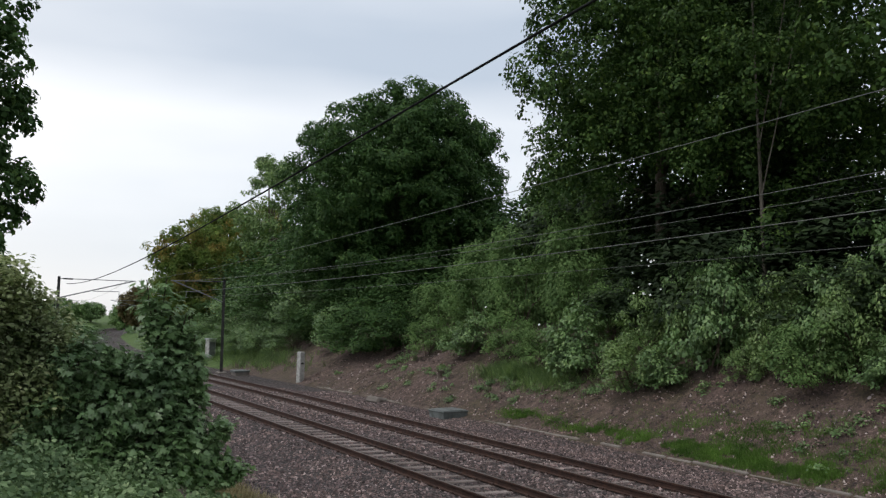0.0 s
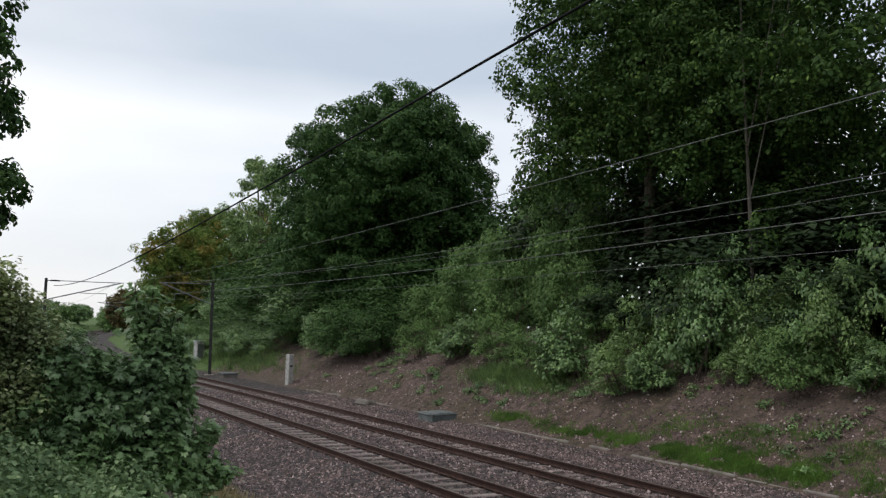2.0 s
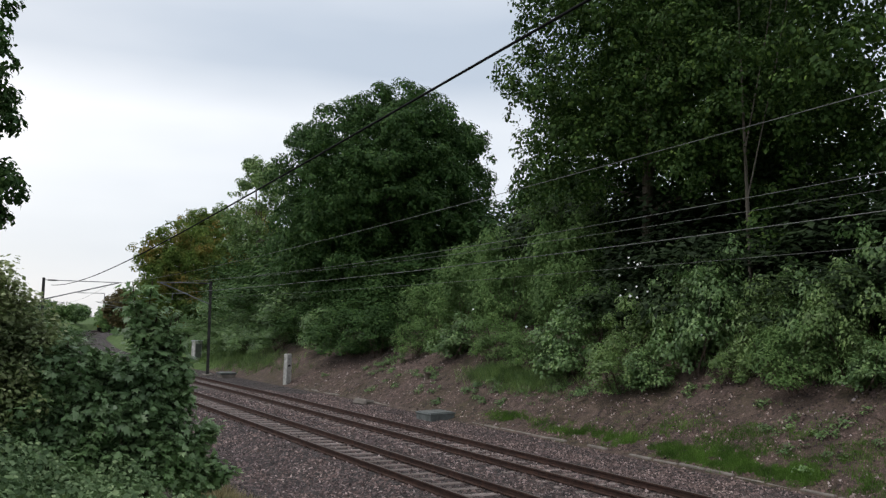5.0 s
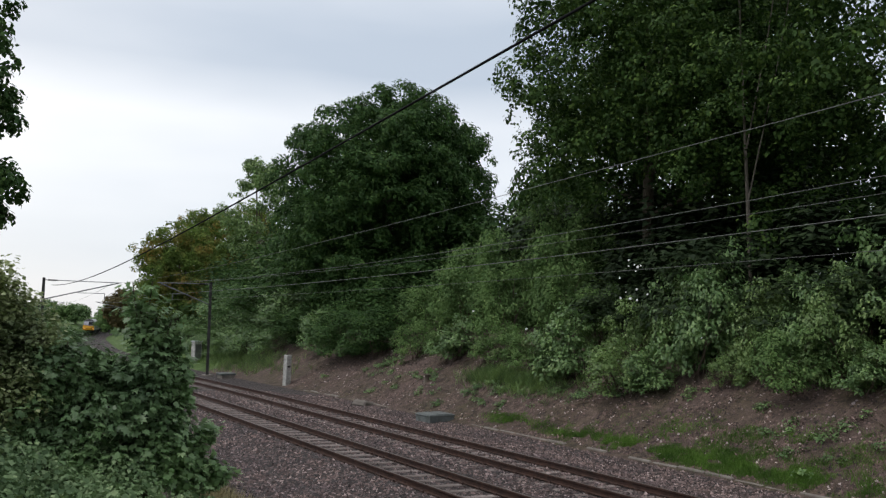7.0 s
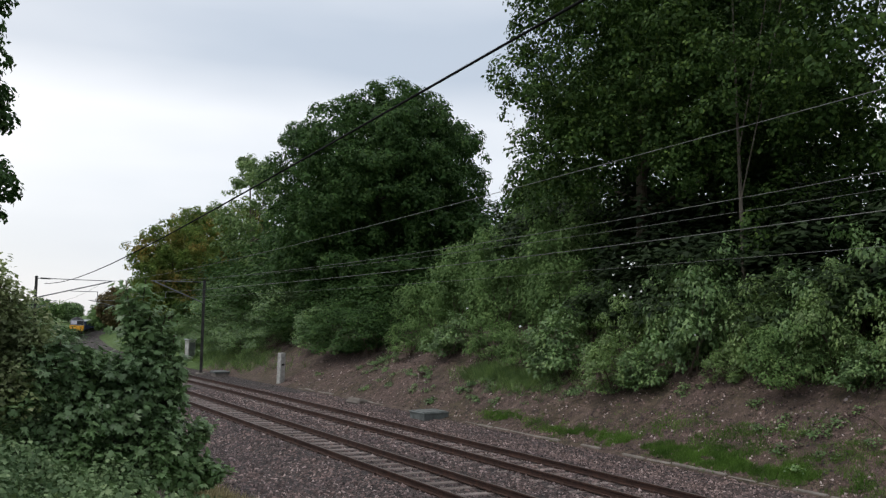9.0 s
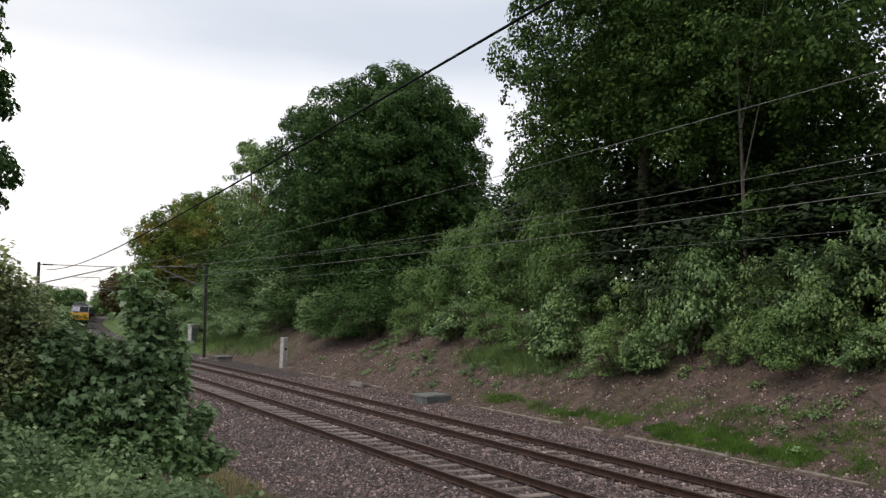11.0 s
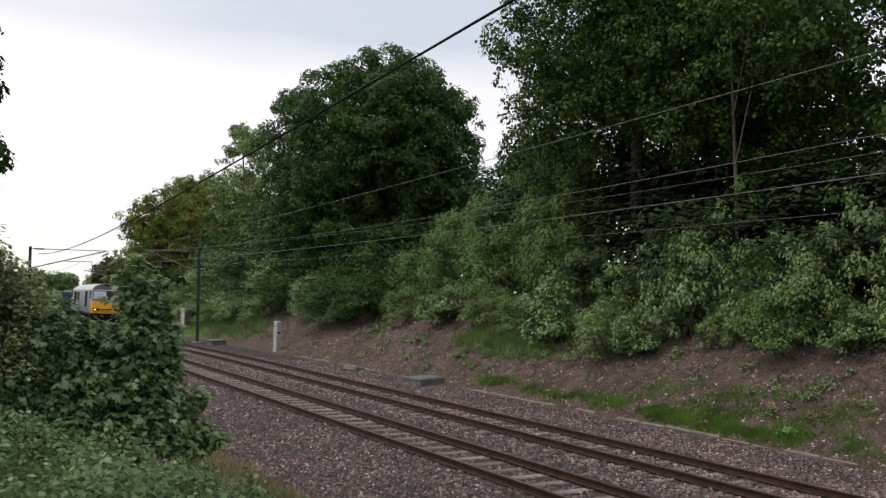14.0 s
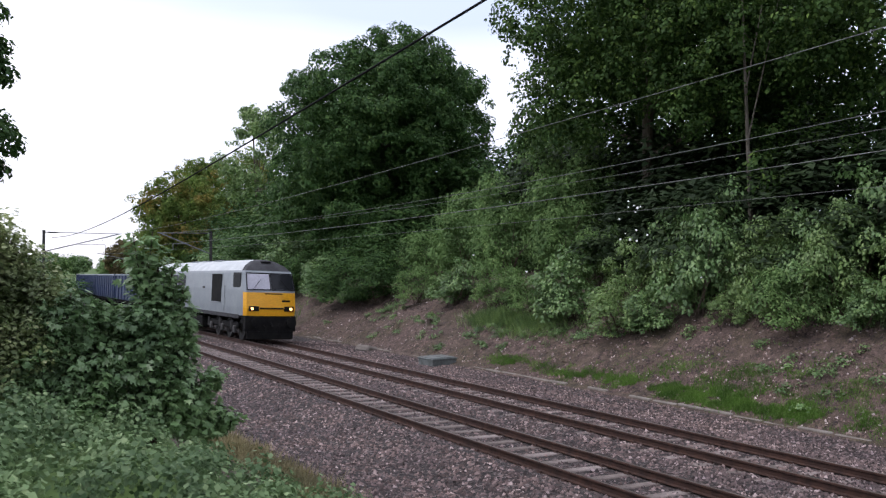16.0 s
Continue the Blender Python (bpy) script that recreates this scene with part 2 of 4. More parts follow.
# ---- building helpers ----
def quads_mesh(name, verts, quads, mat):
    """A mesh from arrays of vertices (n, 3) and faces (k, corners)."""
    me = bpy.data.meshes.new(name)
    k, c = quads.shape
    me.vertices.add(len(verts))
    me.vertices.foreach_set("co", verts.astype(np.float32).ravel())
    me.loops.add(k * c)
    me.loops.foreach_set("vertex_index", quads.astype(np.int32).ravel())
    me.polygons.add(k)
    me.polygons.foreach_set("loop_start", np.arange(k, dtype=np.int32) * c)
    me.materials.append(mat)
    me.update(calc_edges=True)
    return me


def thing(name, label, category, group="", kind="", at=None):
    ob = new(name)
    ob.empty_display_size = 0.2
    if at is not None:
        ob.matrix_basis = at
    return tagged(ob, label, category, group, kind)


def part(name, bm, mat, parent, label="", smooth=False):
    """Links a bmesh or a mesh as one object under a thing or a part."""
    if isinstance(bm, bmesh.types.BMesh):
        me = bpy.data.meshes.new(name)
        bm.normal_update()
        bm.to_mesh(me)
        bm.free()
        me.materials.append(mat)
        if smooth:
            me.shade_smooth()
    else:
        me = bm
    ob = new(name, me)
    ob.parent = parent
    return tagged(ob, label) if label else ob


def box_bm(size, at=(0, 0, 0), bevel=0.0, bm=None, segs=1):
    bm = bm or bmesh.new()
    got = bmesh.ops.create_cube(bm, size=1.0)["verts"]
    bmesh.ops.scale(bm, vec=size, verts=got)
    bmesh.ops.translate(bm, vec=at, verts=got)
    if bevel:
        edges = list({e for v in got for e in v.link_edges})
        bmesh.ops.bevel(bm, geom=edges, offset=bevel, segments=segs, affect="EDGES", profile=0.6)
    return bm


def tube_bm(points, radii, sides=8, bm=None):
    """A tapered tube through points."""
    bm = bm or bmesh.new()
    pts = [Vector(p) for p in points]
    if not hasattr(radii, "__len__"):
        radii = [radii] * len(pts)
    rings = []
    for i, p in enumerate(pts):
        d = (pts[min(i + 1, len(pts) - 1)] - pts[max(i - 1, 0)]).normalized()
        side = d.cross(Vector((0, 0, 1)) if abs(d.z) < 0.9 else Vector((1, 0, 0))).normalized()
        up = side.cross(d)
        rings.append([bm.verts.new(p + radii[i] * (math.cos(a) * side + math.sin(a) * up)) for a in [2 * math.pi * j / sides for j in range(sides)]])
    for a, b in zip(rings, rings[1:]):
        for j in range(sides):
            bm.faces.new((a[j], a[(j + 1) % sides], b[(j + 1) % sides], b[j]))
    for r in (rings[0], rings[-1][::-1]):
        bm.faces.new(r)
    return bm


# ---- the line of the railway ----
def bend(y):
    """How far the line has swung to the right at y, and the slope of its way there."""
    if y < 60:
        return 0.0, 0.0
    if y < 140:
        return 0.00085 * (y - 60) ** 2, 0.0017 * (y - 60)
    far = max(0.0, min(y, 430) - 190)
    return 5.44 + 0.136 * (y - 140) + 0.0008 * far ** 2, 0.136 + 0.0016 * far


def dip(y):
    return -0.0073 * max(0.0, min(y, 210) - 40)


NEAR_X, FAR_X, CANT = 10.29, 13.58, radians(2.38)

PROFILE = [(-400, 3.0), (-40, 2.6), (-6, 2.15), (0.0, 2.02), (1.6, 1.75), (3.2, 0.9), (4.6, 0.15), (6.0, -0.3), (7.6, -0.34), (8.5, -0.2), (8.9, -0.1), (9.35, -0.12), (9.65, -0.185),
           (10.9, -0.225), (11.2, -0.2), (11.5, -0.17), (12.0, -0.15), (12.6, -0.14), (12.95, -0.17), (13.6, -0.185), (14.2, -0.215), (14.5, -0.2), (15.2, -0.2), (16.2, -0.4), (17.4, -0.5), (18.3, -0.46), (18.9, -0.3), (20.2, 0.4), (22.0, 1.35),
           (25.0, 2.9), (29.0, 4.6), (33.0, 5.6), (40.0, 6.0), (400, 8.0)]


def ground_z(x, y, rough=True):
    s = x - bend(y)[0]
    z = float(np.interp(s, [p[0] for p in PROFILE], [p[1] for p in PROFILE]))
    if rough:
        k = 0.0
        if s > 18.9:
            k = min(1.0, (s - 18.9) / 1.5)
        elif s < 6:
            k = min(1.0, (6 - s) / 2)
        z += k * (0.22 * noise.noise((x * 0.35, y * 0.35, 0)) + 0.1 * noise.noise((x * 1.1, y * 1.1, 3)))
    return z + dip(y)


def ground_sheet():
    xs = np.concatenate([np.linspace(-900, -40, 12), np.linspace(-34, -6, 9), np.arange(-5, 7.6, 0.5), np.arange(7.75, 17, 0.15), np.arange(17.1, 24, 0.3), np.arange(24.2, 30.01, 0.5), np.linspace(31, 60, 16), np.linspace(70, 900, 14)])
    ys = np.concatenate([np.linspace(-600, -30, 10), np.arange(-25, 4, 2.0), np.arange(4, 60, 0.7), np.arange(60, 130, 2.5), np.linspace(132, 300, 24), np.linspace(330, 1500, 12)])
    verts = np.array([(x + bend(y)[0], y, ground_z(x + bend(y)[0], y)) for y in ys for x in xs])
    nx = len(xs)
    i = np.arange(len(ys) - 1)[:, None] * nx + np.arange(nx - 1)[None, :]
    quads = np.stack([i, i + 1, i + nx + 1, i + nx], -1).reshape(-1, 4)
    me = quads_mesh("ground", verts, quads, EARTH)
    me.materials.append(BALLAST)
    me.materials.append(GREENSWARD)
    s = ((verts[quads[:, 0], 0] + verts[quads[:, 1], 0]) / 2)
    mid = verts[quads[:, 0]]
    off = np.array([bend(v[1])[0] for v in mid])
    s = s - off
    me.polygons.foreach_set("material_index", np.where((s > 5.4) & (s < 18.35), 1, np.where((mid[:, 1] > 66) | (mid[:, 1] < -6) | (s > 27) | (s < 3.2), 2, 0)).astype(np.int32))
    me.shade_smooth()
    tagged(new("ground", me), "bare brown cutting bank and grey-brown ballast bed", "ground", kind="structure")


ground_sheet()


# ---- the two tracks ----
RAIL_SECTION = [(-0.07, -0.16), (0.07, -0.16), (0.07, -0.148), (0.012, -0.128), (0.01, -0.045), (0.036, -0.036), (0.036, -0.006),
                (0.028, 0), (-0.028, 0), (-0.036, -0.006), (-0.036, -0.036), (-0.01, -0.045), (-0.012, -0.128), (-0.07, -0.148)]


def on_track(cx, y, lat, z):
    dx, slope = bend(y)
    th = math.atan(slope)
    a, b = lat * math.cos(CANT) + z * math.sin(CANT), -lat * math.sin(CANT) + z * math.cos(CANT)
    return Vector((cx + dx + a * math.cos(th), y - a * math.sin(th), b + dip(y)))


def sleeper_mesh():
    bm = box_bm((2.5, 0.25, 0.16), (0, 0, 0), 0.02)
    for v in bm.verts:
        if v.co.z > 0:
            v.co.y *= 0.86
            v.co.z -= 0.02 * (1 - min(1, abs(v.co.x) / 0.7))
    me = bpy.data.meshes.new("sleeper")
    bm.normal_update()
    bm.to_mesh(me)
    bm.free()
    me.materials.append(SLEEPER)
    return me


def sleeper_material():
    m, n, l, b = material("sleeper_concrete", 0.9)
    info = n.new("ShaderNodeObjectInfo")
    big, fine = noise_tex(n, l, 6, 5, 0.65), noise_tex(n, l, 60, 3)
    r = ramp(n, [(0.3, (0.11, 0.087, 0.08)), (0.7, (0.29, 0.24, 0.222))])
    l.new(big.outputs["Fac"], r.inputs["Fac"])
    v = ramp(n, [(0.0, (0.6, 0.58, 0.56)), (1.0, (1.1, 1.1, 1.1))])
    l.new(info.outputs["Random"], v.inputs["Fac"])
    l.new(mixed(n, l, r.outputs["Color"], v.outputs["Color"], 1.0, "MULTIPLY"), b.inputs["Base Color"])
    bumped(n, l, b, fine.outputs["Fac"], 0.4, 0.01)
    return m


SLEEPER = sleeper_material()


def railway_track(cx, label, mesh, chair):
    tr = thing("railway_track", label, "railway track", "pair of railway tracks")
    ys = list(np.arange(-30, 62, 4.0)) + list(np.arange(62, 420, 6.0))
    for side in (-0.7525, 0.7525):
        for name, sec, mat in (("rail", RAIL_SECTION, RUST), ("running_surface", [(-0.026, 0.0), (0.026, 0.0), (0.024, 0.003), (-0.024, 0.003)], RAILTOP)):
            bm = bmesh.new()
            rings = [[bm.verts.new(on_track(cx, y, side + a, b)) for a, b in sec] for y in ys]
            for p, q in zip(rings, rings[1:]):
                for j in range(len(sec)):
                    k = (j + 1) % len(sec)
                    bm.faces.new((p[j], p[k], q[k], q[j]))
            bmesh.ops.recalc_face_normals(bm, faces=bm.faces)
            if name == "rail":
                rail = part(name, bm, mat, tr, "rust-brown steel rail")
            else:
                part(name, bm, mat, rail, "dull polished rail head")
    y = 6.0 + (0.31 if cx > 12 else 0.0)
    rnd = random.Random(int(cx * 10))
    while y < 92:
        dx, slope = bend(y)
        ob = part("sleeper", mesh, None, tr)
        c = on_track(cx, y, 0, -0.255)
        ob.matrix_basis = Matrix.Translation(c) @ Euler((rnd.uniform(-0.01, 0.01), CANT, -math.atan(slope) + rnd.uniform(-0.015, 0.015))).to_matrix().to_4x4()
        if y < 34:
            for side in (-0.7525, 0.7525):
                ch = part("rail_clip", chair, None, ob)
                ch.matrix_basis = Matrix.Translation((side, 0, 0.085))
        y += 0.7
    return tr


def clip_mesh():
    bm = box_bm((0.26, 0.12, 0.03), (0, 0, 0), 0.008)
    box_bm((0.05, 0.1, 0.05), (-0.095, 0, 0.02), 0.01, bm)
    box_bm((0.05, 0.1, 0.05), (0.095, 0, 0.02), 0.01, bm)
    me = bpy.data.meshes.new("rail_clip")
    bm.to_mesh(me)
    bm.free()
    me.materials.append(RUST)
    return me


SLEEPER_ME, CLIP_ME = sleeper_mesh(), clip_mesh()
railway_track(NEAR_X, "rusty railway track on pale concrete sleepers in brown ballast", SLEEPER_ME, CLIP_ME)
railway_track(FAR_X, "rusty railway track beside the bank, sleepers half buried", SLEEPER_ME, CLIP_ME)


def stones(name, n, area, size, mat, label, seed, z_add=0.0, clear=True):
    """Loose angular stones strewn over the ground, in one mesh."""
    rng = np.random.default_rng(seed)
    x, y = rng.uniform(area[0], area[1], n), area[2] + (area[3] - area[2]) * rng.uniform(0, 1, n) ** 1.5
    if clear:
        ok = np.ones(n, bool)
        for cx in (NEAR_X, FAR_X):
            for side in (-0.7525, 0.7525):
                ok &= np.abs(x - cx - side) > 0.11
            on_sl = (np.abs(x - cx) < 1.25) & (rng.uniform(0, 1, n) < (0.6 if cx < 12 else 0.15))
            ok &= ~on_sl
        x, y = x[ok], y[ok]
        n = len(x)
    z = np.array([ground_z(a, b) for a, b in zip(x, y)]) + z_add
    base = np.array([(1, -0.5, -0.3), (0.8, 0.7, -0.3), (-0.8, 0.7, -0.3), (-1, -0.5, -0.3), (0.45, 0.0, 0.75), (-0.4, 0.1, 0.65)])
    k = len(base)
    s = size * rng.uniform(0.5, 1.4, (n, 1, 1)) * rng.uniform(0.7, 1.3, (n, 1, 3))
    a = rng.uniform(0, 6.28, n)
    v = base[None] * s + rng.normal(0, 0.26, (n, k, 3)) * s
    rot = np.stack([np.stack([np.cos(a), -np.sin(a)], -1), np.stack([np.sin(a), np.cos(a)], -1)], -2)
    v[..., :2] = np.einsum("nij,nkj->nki", rot, v[..., :2])
    v += np.stack([x, y, z], -1)[:, None]
    tri = np.array([(0, 1, 4), (1, 2, 5), (1, 5, 4), (2, 3, 5), (3, 0, 4), (3, 4, 5)])
    f = (np.arange(n)[:, None, None] * k + tri[None]).reshape(-1, 3)
    tagged(new(name, quads_mesh(name, v.reshape(-1, 3), f, mat)), label, "stones", kind="stuff")


stones("ballast_stones", 68000, (5.6, 18.35, 8.2, 44), 0.036, STONES, "grey-brown angular ballast stones round the rails", 4)
stones("bank_stones", 17000, (18.6, 23.2, 9, 50), 0.038, CLODS, "pale stones and earth clods strewn over the bank", 5, clear=False)


# ---- leaves, shrubs and trees ----
def leaf_mesh(name, pos, nrm, size, mat, rng, kind="plain", axis=None):
    n = len(pos)
    nrm = nrm / np.linalg.norm(nrm, axis=1, keepdims=True)
    r = rng.normal(0, 1, (n, 3))
    t = np.cross(nrm, r) if axis is None else np.cross(axis + 0.25 * r, nrm)
    t /= np.linalg.norm(t, axis=1, keepdims=True)
    b = np.cross(nrm, t)
    s = (size * rng.uniform(0.6, 1.35, n))[:, None]
    if kind == "lobed":
        shape = [(0, 0, 0), (0.32, -0.06, 0.05), (0.5, 0.28, 0.0), (0.26, 0.36, 0.06), (0.48, 0.78, -0.05), (0.17, 0.66, 0.05),
                 (0, 1.1, -0.1), (-0.17, 0.66, 0.05), (-0.48, 0.78, -0.05), (-0.26, 0.36, 0.06), (-0.5, 0.28, 0.0), (-0.32, -0.06, 0.05)]
    elif kind == "blade":
        shape = [(-0.03, 0, 0), (0.03, 0, 0), (0.02, 0.6, 0.05), (0.0, 1.0, 0.16)]
    elif kind == "maple":
        shape = [(0, 0, 0), (0.54, 0.26, -0.03), (0.24, 0.5, 0.05), (0, 1.05, -0.1), (-0.24, 0.5, 0.05), (-0.54, 0.26, -0.03)]
    elif kind == "tri":
        shape = [(-0.12, 0, 0), (0.42, 0.45, 0.08), (-0.22, 1.0, -0.06)]
    else:
        shape = [(0, 0, 0), (0.4, 0.45, 0.07), (0, 1.0, -0.06), (-0.4, 0.45, 0.07)]
    k = len(shape)
    v = np.empty((n, k, 3))
    for i, (p, q, w) in enumerate(shape):
        v[:, i] = pos + s * (p * t + q * b + w * nrm)
    if kind == "lobed":
        tri = np.array([(0, 1, 3), (1, 2, 3), (0, 3, 5), (3, 4, 5), (0, 5, 7), (5, 6, 7), (0, 7, 9), (7, 8, 9), (0, 9, 11), (9, 10, 11)])
        f = (np.arange(n)[:, None, None] * k + tri[None]).reshape(-1, 3)
    else:
        f = np.arange(n * k).reshape(n, k)
    return quads_mesh(name, v.reshape(-1, 3), f, mat)


def unit(rng, n, low=-1.0):
    v = rng.normal(0, 1, (n * 4, 3))
    v /= np.linalg.norm(v, axis=1, keepdims=True)
    v = v[v[:, 2] > low][:n]
    return v


def foliage(rng, blobs, twigs, per_twig, spread, droop=0.0):
    """Leaf places and ways on sprays round each blob (x, y, z, radius, flatness)."""
    pos, nrm = [], []
    for x, y, z, r, flat in blobs:
        k = max(3, int(twigs * r * r))
        d = unit(rng, k, -0.3)
        tip = np.array((x, y, z)) + d * r * rng.uniform(0.7, 1.08, (len(d), 1)) * (1, 1, flat)
        for p, w in zip(tip, d):
            m = rng.poisson(per_twig) + 1
            q = np.clip(rng.normal(0, 1, (m, 3)), -1.7, 1.7) * spread * (1.15, 1.15, 0.55)
            q[:, 2] -= droop * np.hypot(q[:, 0], q[:, 1])
            pos.append(p + q)
            nrm.append(w * 0.65 + np.array((0, 0, 0.75)) + q * (0.4 / spread) * (1, 1, 0) + rng.normal(0, 0.24, (m, 3)))
    return np.concatenate(pos), np.concatenate(nrm)


def clumps(rng, boughs, per_bough, clump_r, leaves, under=-0.5):
    """Leaves on the tops of small clumps that sit on boughs (x, y, z, radius, flatness)."""
    b = np.array(boughs)
    d = unit(rng, len(b) * per_bough, under)
    b = np.repeat(b, per_bough, 0)[:len(d)]
    c = b[:, :3] + d * b[:, 3:4] * rng.uniform(0.7, 1.05, (len(d), 1)) * np.column_stack([np.ones(len(d)), np.ones(len(d)), b[:, 4]])
    cr = clump_r * rng.uniform(0.6, 1.35, len(d))
    k = rng.poisson(leaves * (cr / clump_r) ** 2)
    c, d, cr = np.repeat(c, k, 0), np.repeat(d, k, 0), np.repeat(cr, k)[:, None]
    e = rng.normal(0, 1, c.shape)
    e = e / np.linalg.norm(e, axis=1, keepdims=True) + 0.55 * d + np.array((0, 0, 0.25))
    e /= np.linalg.norm(e, axis=1, keepdims=True)
    pos = c + e * cr * rng.uniform(0.55, 1.1, (len(c), 1)) * (1.05, 1.05, 0.9)
    nrm = 0.9 * e + np.array((0, 0, 0.2)) + rng.normal(0, 0.25, c.shape)
    return pos, nrm, e * (1, 1, 0.3) + np.array((0, 0, -0.45))


def shrub_base(seed, r, h, mat, leaf, twigs, per_twig, spread, kind="plain", name="shrub", stems=6, label="", category="shrub"):
    """One shrub: stems from the ground and a loose crown down to the ground."""
    rng = np.random.default_rng(seed)
    ob = thing(name, label, category)
    blobs = []
    for i in range(max(7, int(8 * r))):
        a, q = rng.uniform(0, 6.28), r * math.sqrt(rng.uniform(0, 1)) * 0.85
        top = h * (1 - 0.55 * (q / r) ** 2)
        for lev in rng.uniform(0.2, 1.0, 2):
            blobs.append((q * math.cos(a), q * math.sin(a), lev * top - 0.12 * h, r * rng.uniform(0.26, 0.42), 0.8))
    pos, nrm = foliage(rng, blobs, twigs, per_twig, spread)
    pos[:, 2] = np.abs(pos[:, 2] + 0.05)
    part("crown", leaf_mesh("crown", pos, nrm, leaf, mat, rng, kind), None, ob)
    for i in range(stems):
        bx, by, bz = blobs[int(rng.integers(len(blobs)))][:3]
        a = rng.uniform(0, 6.28)
        p0 = Vector((0.15 * r * math.cos(a), 0.15 * r * math.sin(a), -0.25))
        p1 = Vector((bx, by, max(bz, 0.5 * h)))
        part("stem", tube_bm([p0, p0.lerp(p1, 0.45) + Vector((0, 0, 0.12 * h)), p1], [0.035, 0.024, 0.01], 5), TWIG, ob)
    return ob


def tree(name, at, seed, crown_c, crown_r, mat, leaf, boughs_n, bough_r, per_bough, clump_r, leaves, label, trunk_r=0.3, limbs=7,
         category="tree", kind="plain", inner=0.35, lean=(0, 0), low=-0.6, square=2.0, ragged=0.17, bark=None):
    """A tree: tapered trunk, limbs, and a crown of leafy boughs on an uneven, rather square dome (centre and radii from the foot)."""
    rng = np.random.default_rng(seed)
    ob = thing(name, label, category, at=pose(*at))
    cc, cr = np.array(crown_c), np.array(crown_r)

    def dome(n):
        d = unit(rng, n, low)
        return d / (np.abs(d) ** square).sum(1, keepdims=True) ** (1 / square)

    d = dome(boughs_n)
    bump = np.array([1 + ragged * noise.noise(Vector(v) * 1.9 + Vector((seed, 0, 0))) for v in d])[:, None]
    c = cc + d * (cr - 0.7 * bough_r) * bump * rng.uniform(0.8, 1.0, (len(d), 1))
    boughs = [(*p, bough_r * rng.uniform(0.65, 1.3), 0.9) for p in c]
    if inner:
        d2 = dome(int(boughs_n * inner))
        boughs += [(*p, bough_r * rng.uniform(0.9, 1.3), 0.9) for p in cc + d2 * cr * rng.uniform(0.35, 0.68, (len(d2), 1))]
    pos, nrm, way = clumps(rng, boughs, per_bough, clump_r, leaves)
    keep = pos[:, 2] > 0.2
    part("crown", leaf_mesh("crown", pos[keep], nrm[keep], leaf, mat, rng, kind, way[keep]), None, ob)
    top = Vector((crown_c[0] * 0.8 + lean[0], crown_c[1] * 0.8 + lean[1], crown_c[2] + 0.4 * crown_r[2]))
    bark = bark or BARK
    part("trunk", tube_bm([(0, 0, -0.5), (0.04 * top.x, 0.04 * top.y, 0.5), top * 0.4, top * 0.7, top],
                          [trunk_r * 1.5, trunk_r * 1.1, trunk_r * 0.85, trunk_r * 0.5, 0.04], 10), bark, ob, smooth=True)
    for i in range(limbs):
        b = Vector(boughs[int(rng.integers(boughs_n))][:3])
        s = top * float(rng.uniform(0.3, 0.75))
        part("limb", tube_bm([s, s.lerp(b, 0.5) + Vector((0, 0, -0.05 * (b - s).length)), b], [trunk_r * 0.4, trunk_r * 0.25, 0.03], 6), bark, ob, smooth=True)
    return ob


# ---- trees on the bank ----
def foot(x, y, sink=0.1):
    return (x, y, ground_z(x, y) - sink)


DOME = "tall round-headed dark green tree on the bank"
tree("tree", foot(29.3, 57.9), 11, (0, 0, 7.4), (8.2, 8.2, 9.9), LEAF_DARK, 0.26, 240, 1.5, 14, 0.55, 42, DOME, 0.38, low=-0.95, kind="tri", square=2.6, ragged=0.06, inner=0.6)
tree("tree", foot(29.2, 29.4), 12, (0, 0, 10.6), (7.4, 7.4, 10.8), LEAF_TREE, 0.185, 120, 1.7, 15, 0.54, 38, "tall dark broadleaf tree with drooping leafy boughs", 0.3, low=-0.72, ragged=0.12, inner=0.6)
tree("tree", foot(27.4, 21.95), 13, (0.3, 0, 10.8), (4.4, 4.2, 9.2), LEAF_TREE, 0.16, 50, 1.25, 14, 0.5, 38, "tall broadleaf tree with a thin bare trunk showing", 0.085, limbs=4, low=-0.97, lean=(0.3, 0.9), inner=0.15, ragged=0.3, bark=PALE_BARK)
tree("tree", foot(31, 15.5), 14, (0, 0, 11.0), (6.4, 6.4, 10.6), LEAF_TREE, 0.21, 66, 1.7, 14, 0.55, 30, "tall dark broadleaf tree among others on the bank", 0.22, low=-0.8, inner=0.25, ragged=0.25)
tree("tree", foot(36.5, 31), 15, (0, 0, 9.0), (7.5, 7.5, 10.0), LEAF_DARK, 0.33, 90, 2.1, 11, 0.7, 24, "dark broadleaf tree standing behind others", 0.3, low=-0.95)
tree("tree", foot(39, 12), 25, (0, 0, 11.0), (7.5, 7.5, 10.5), LEAF_DARK, 0.36, 80, 2.0, 10, 0.7, 22, "dark broadleaf tree standing behind others", 0.3, low=-0.9, inner=0.2)
tree("tree", foot(34.6, 43), 26, (0, 0, 4.2), (3.6, 3.6, 4.4), LEAF_DARK, 0.28, 60, 1.3, 12, 0.5, 26, "low dark broadleaf tree standing behind others", 0.2, low=-0.95, inner=0.5)
tree("tree", foot(38, 23), 16, (0, 0, 4.0), (7.0, 7.0, 4.5), LEAF_DARK, 0.33, 50, 1.9, 10, 0.7, 22, "low dark broadleaf tree standing behind others", 0.3, low=-0.95, inner=0.2)
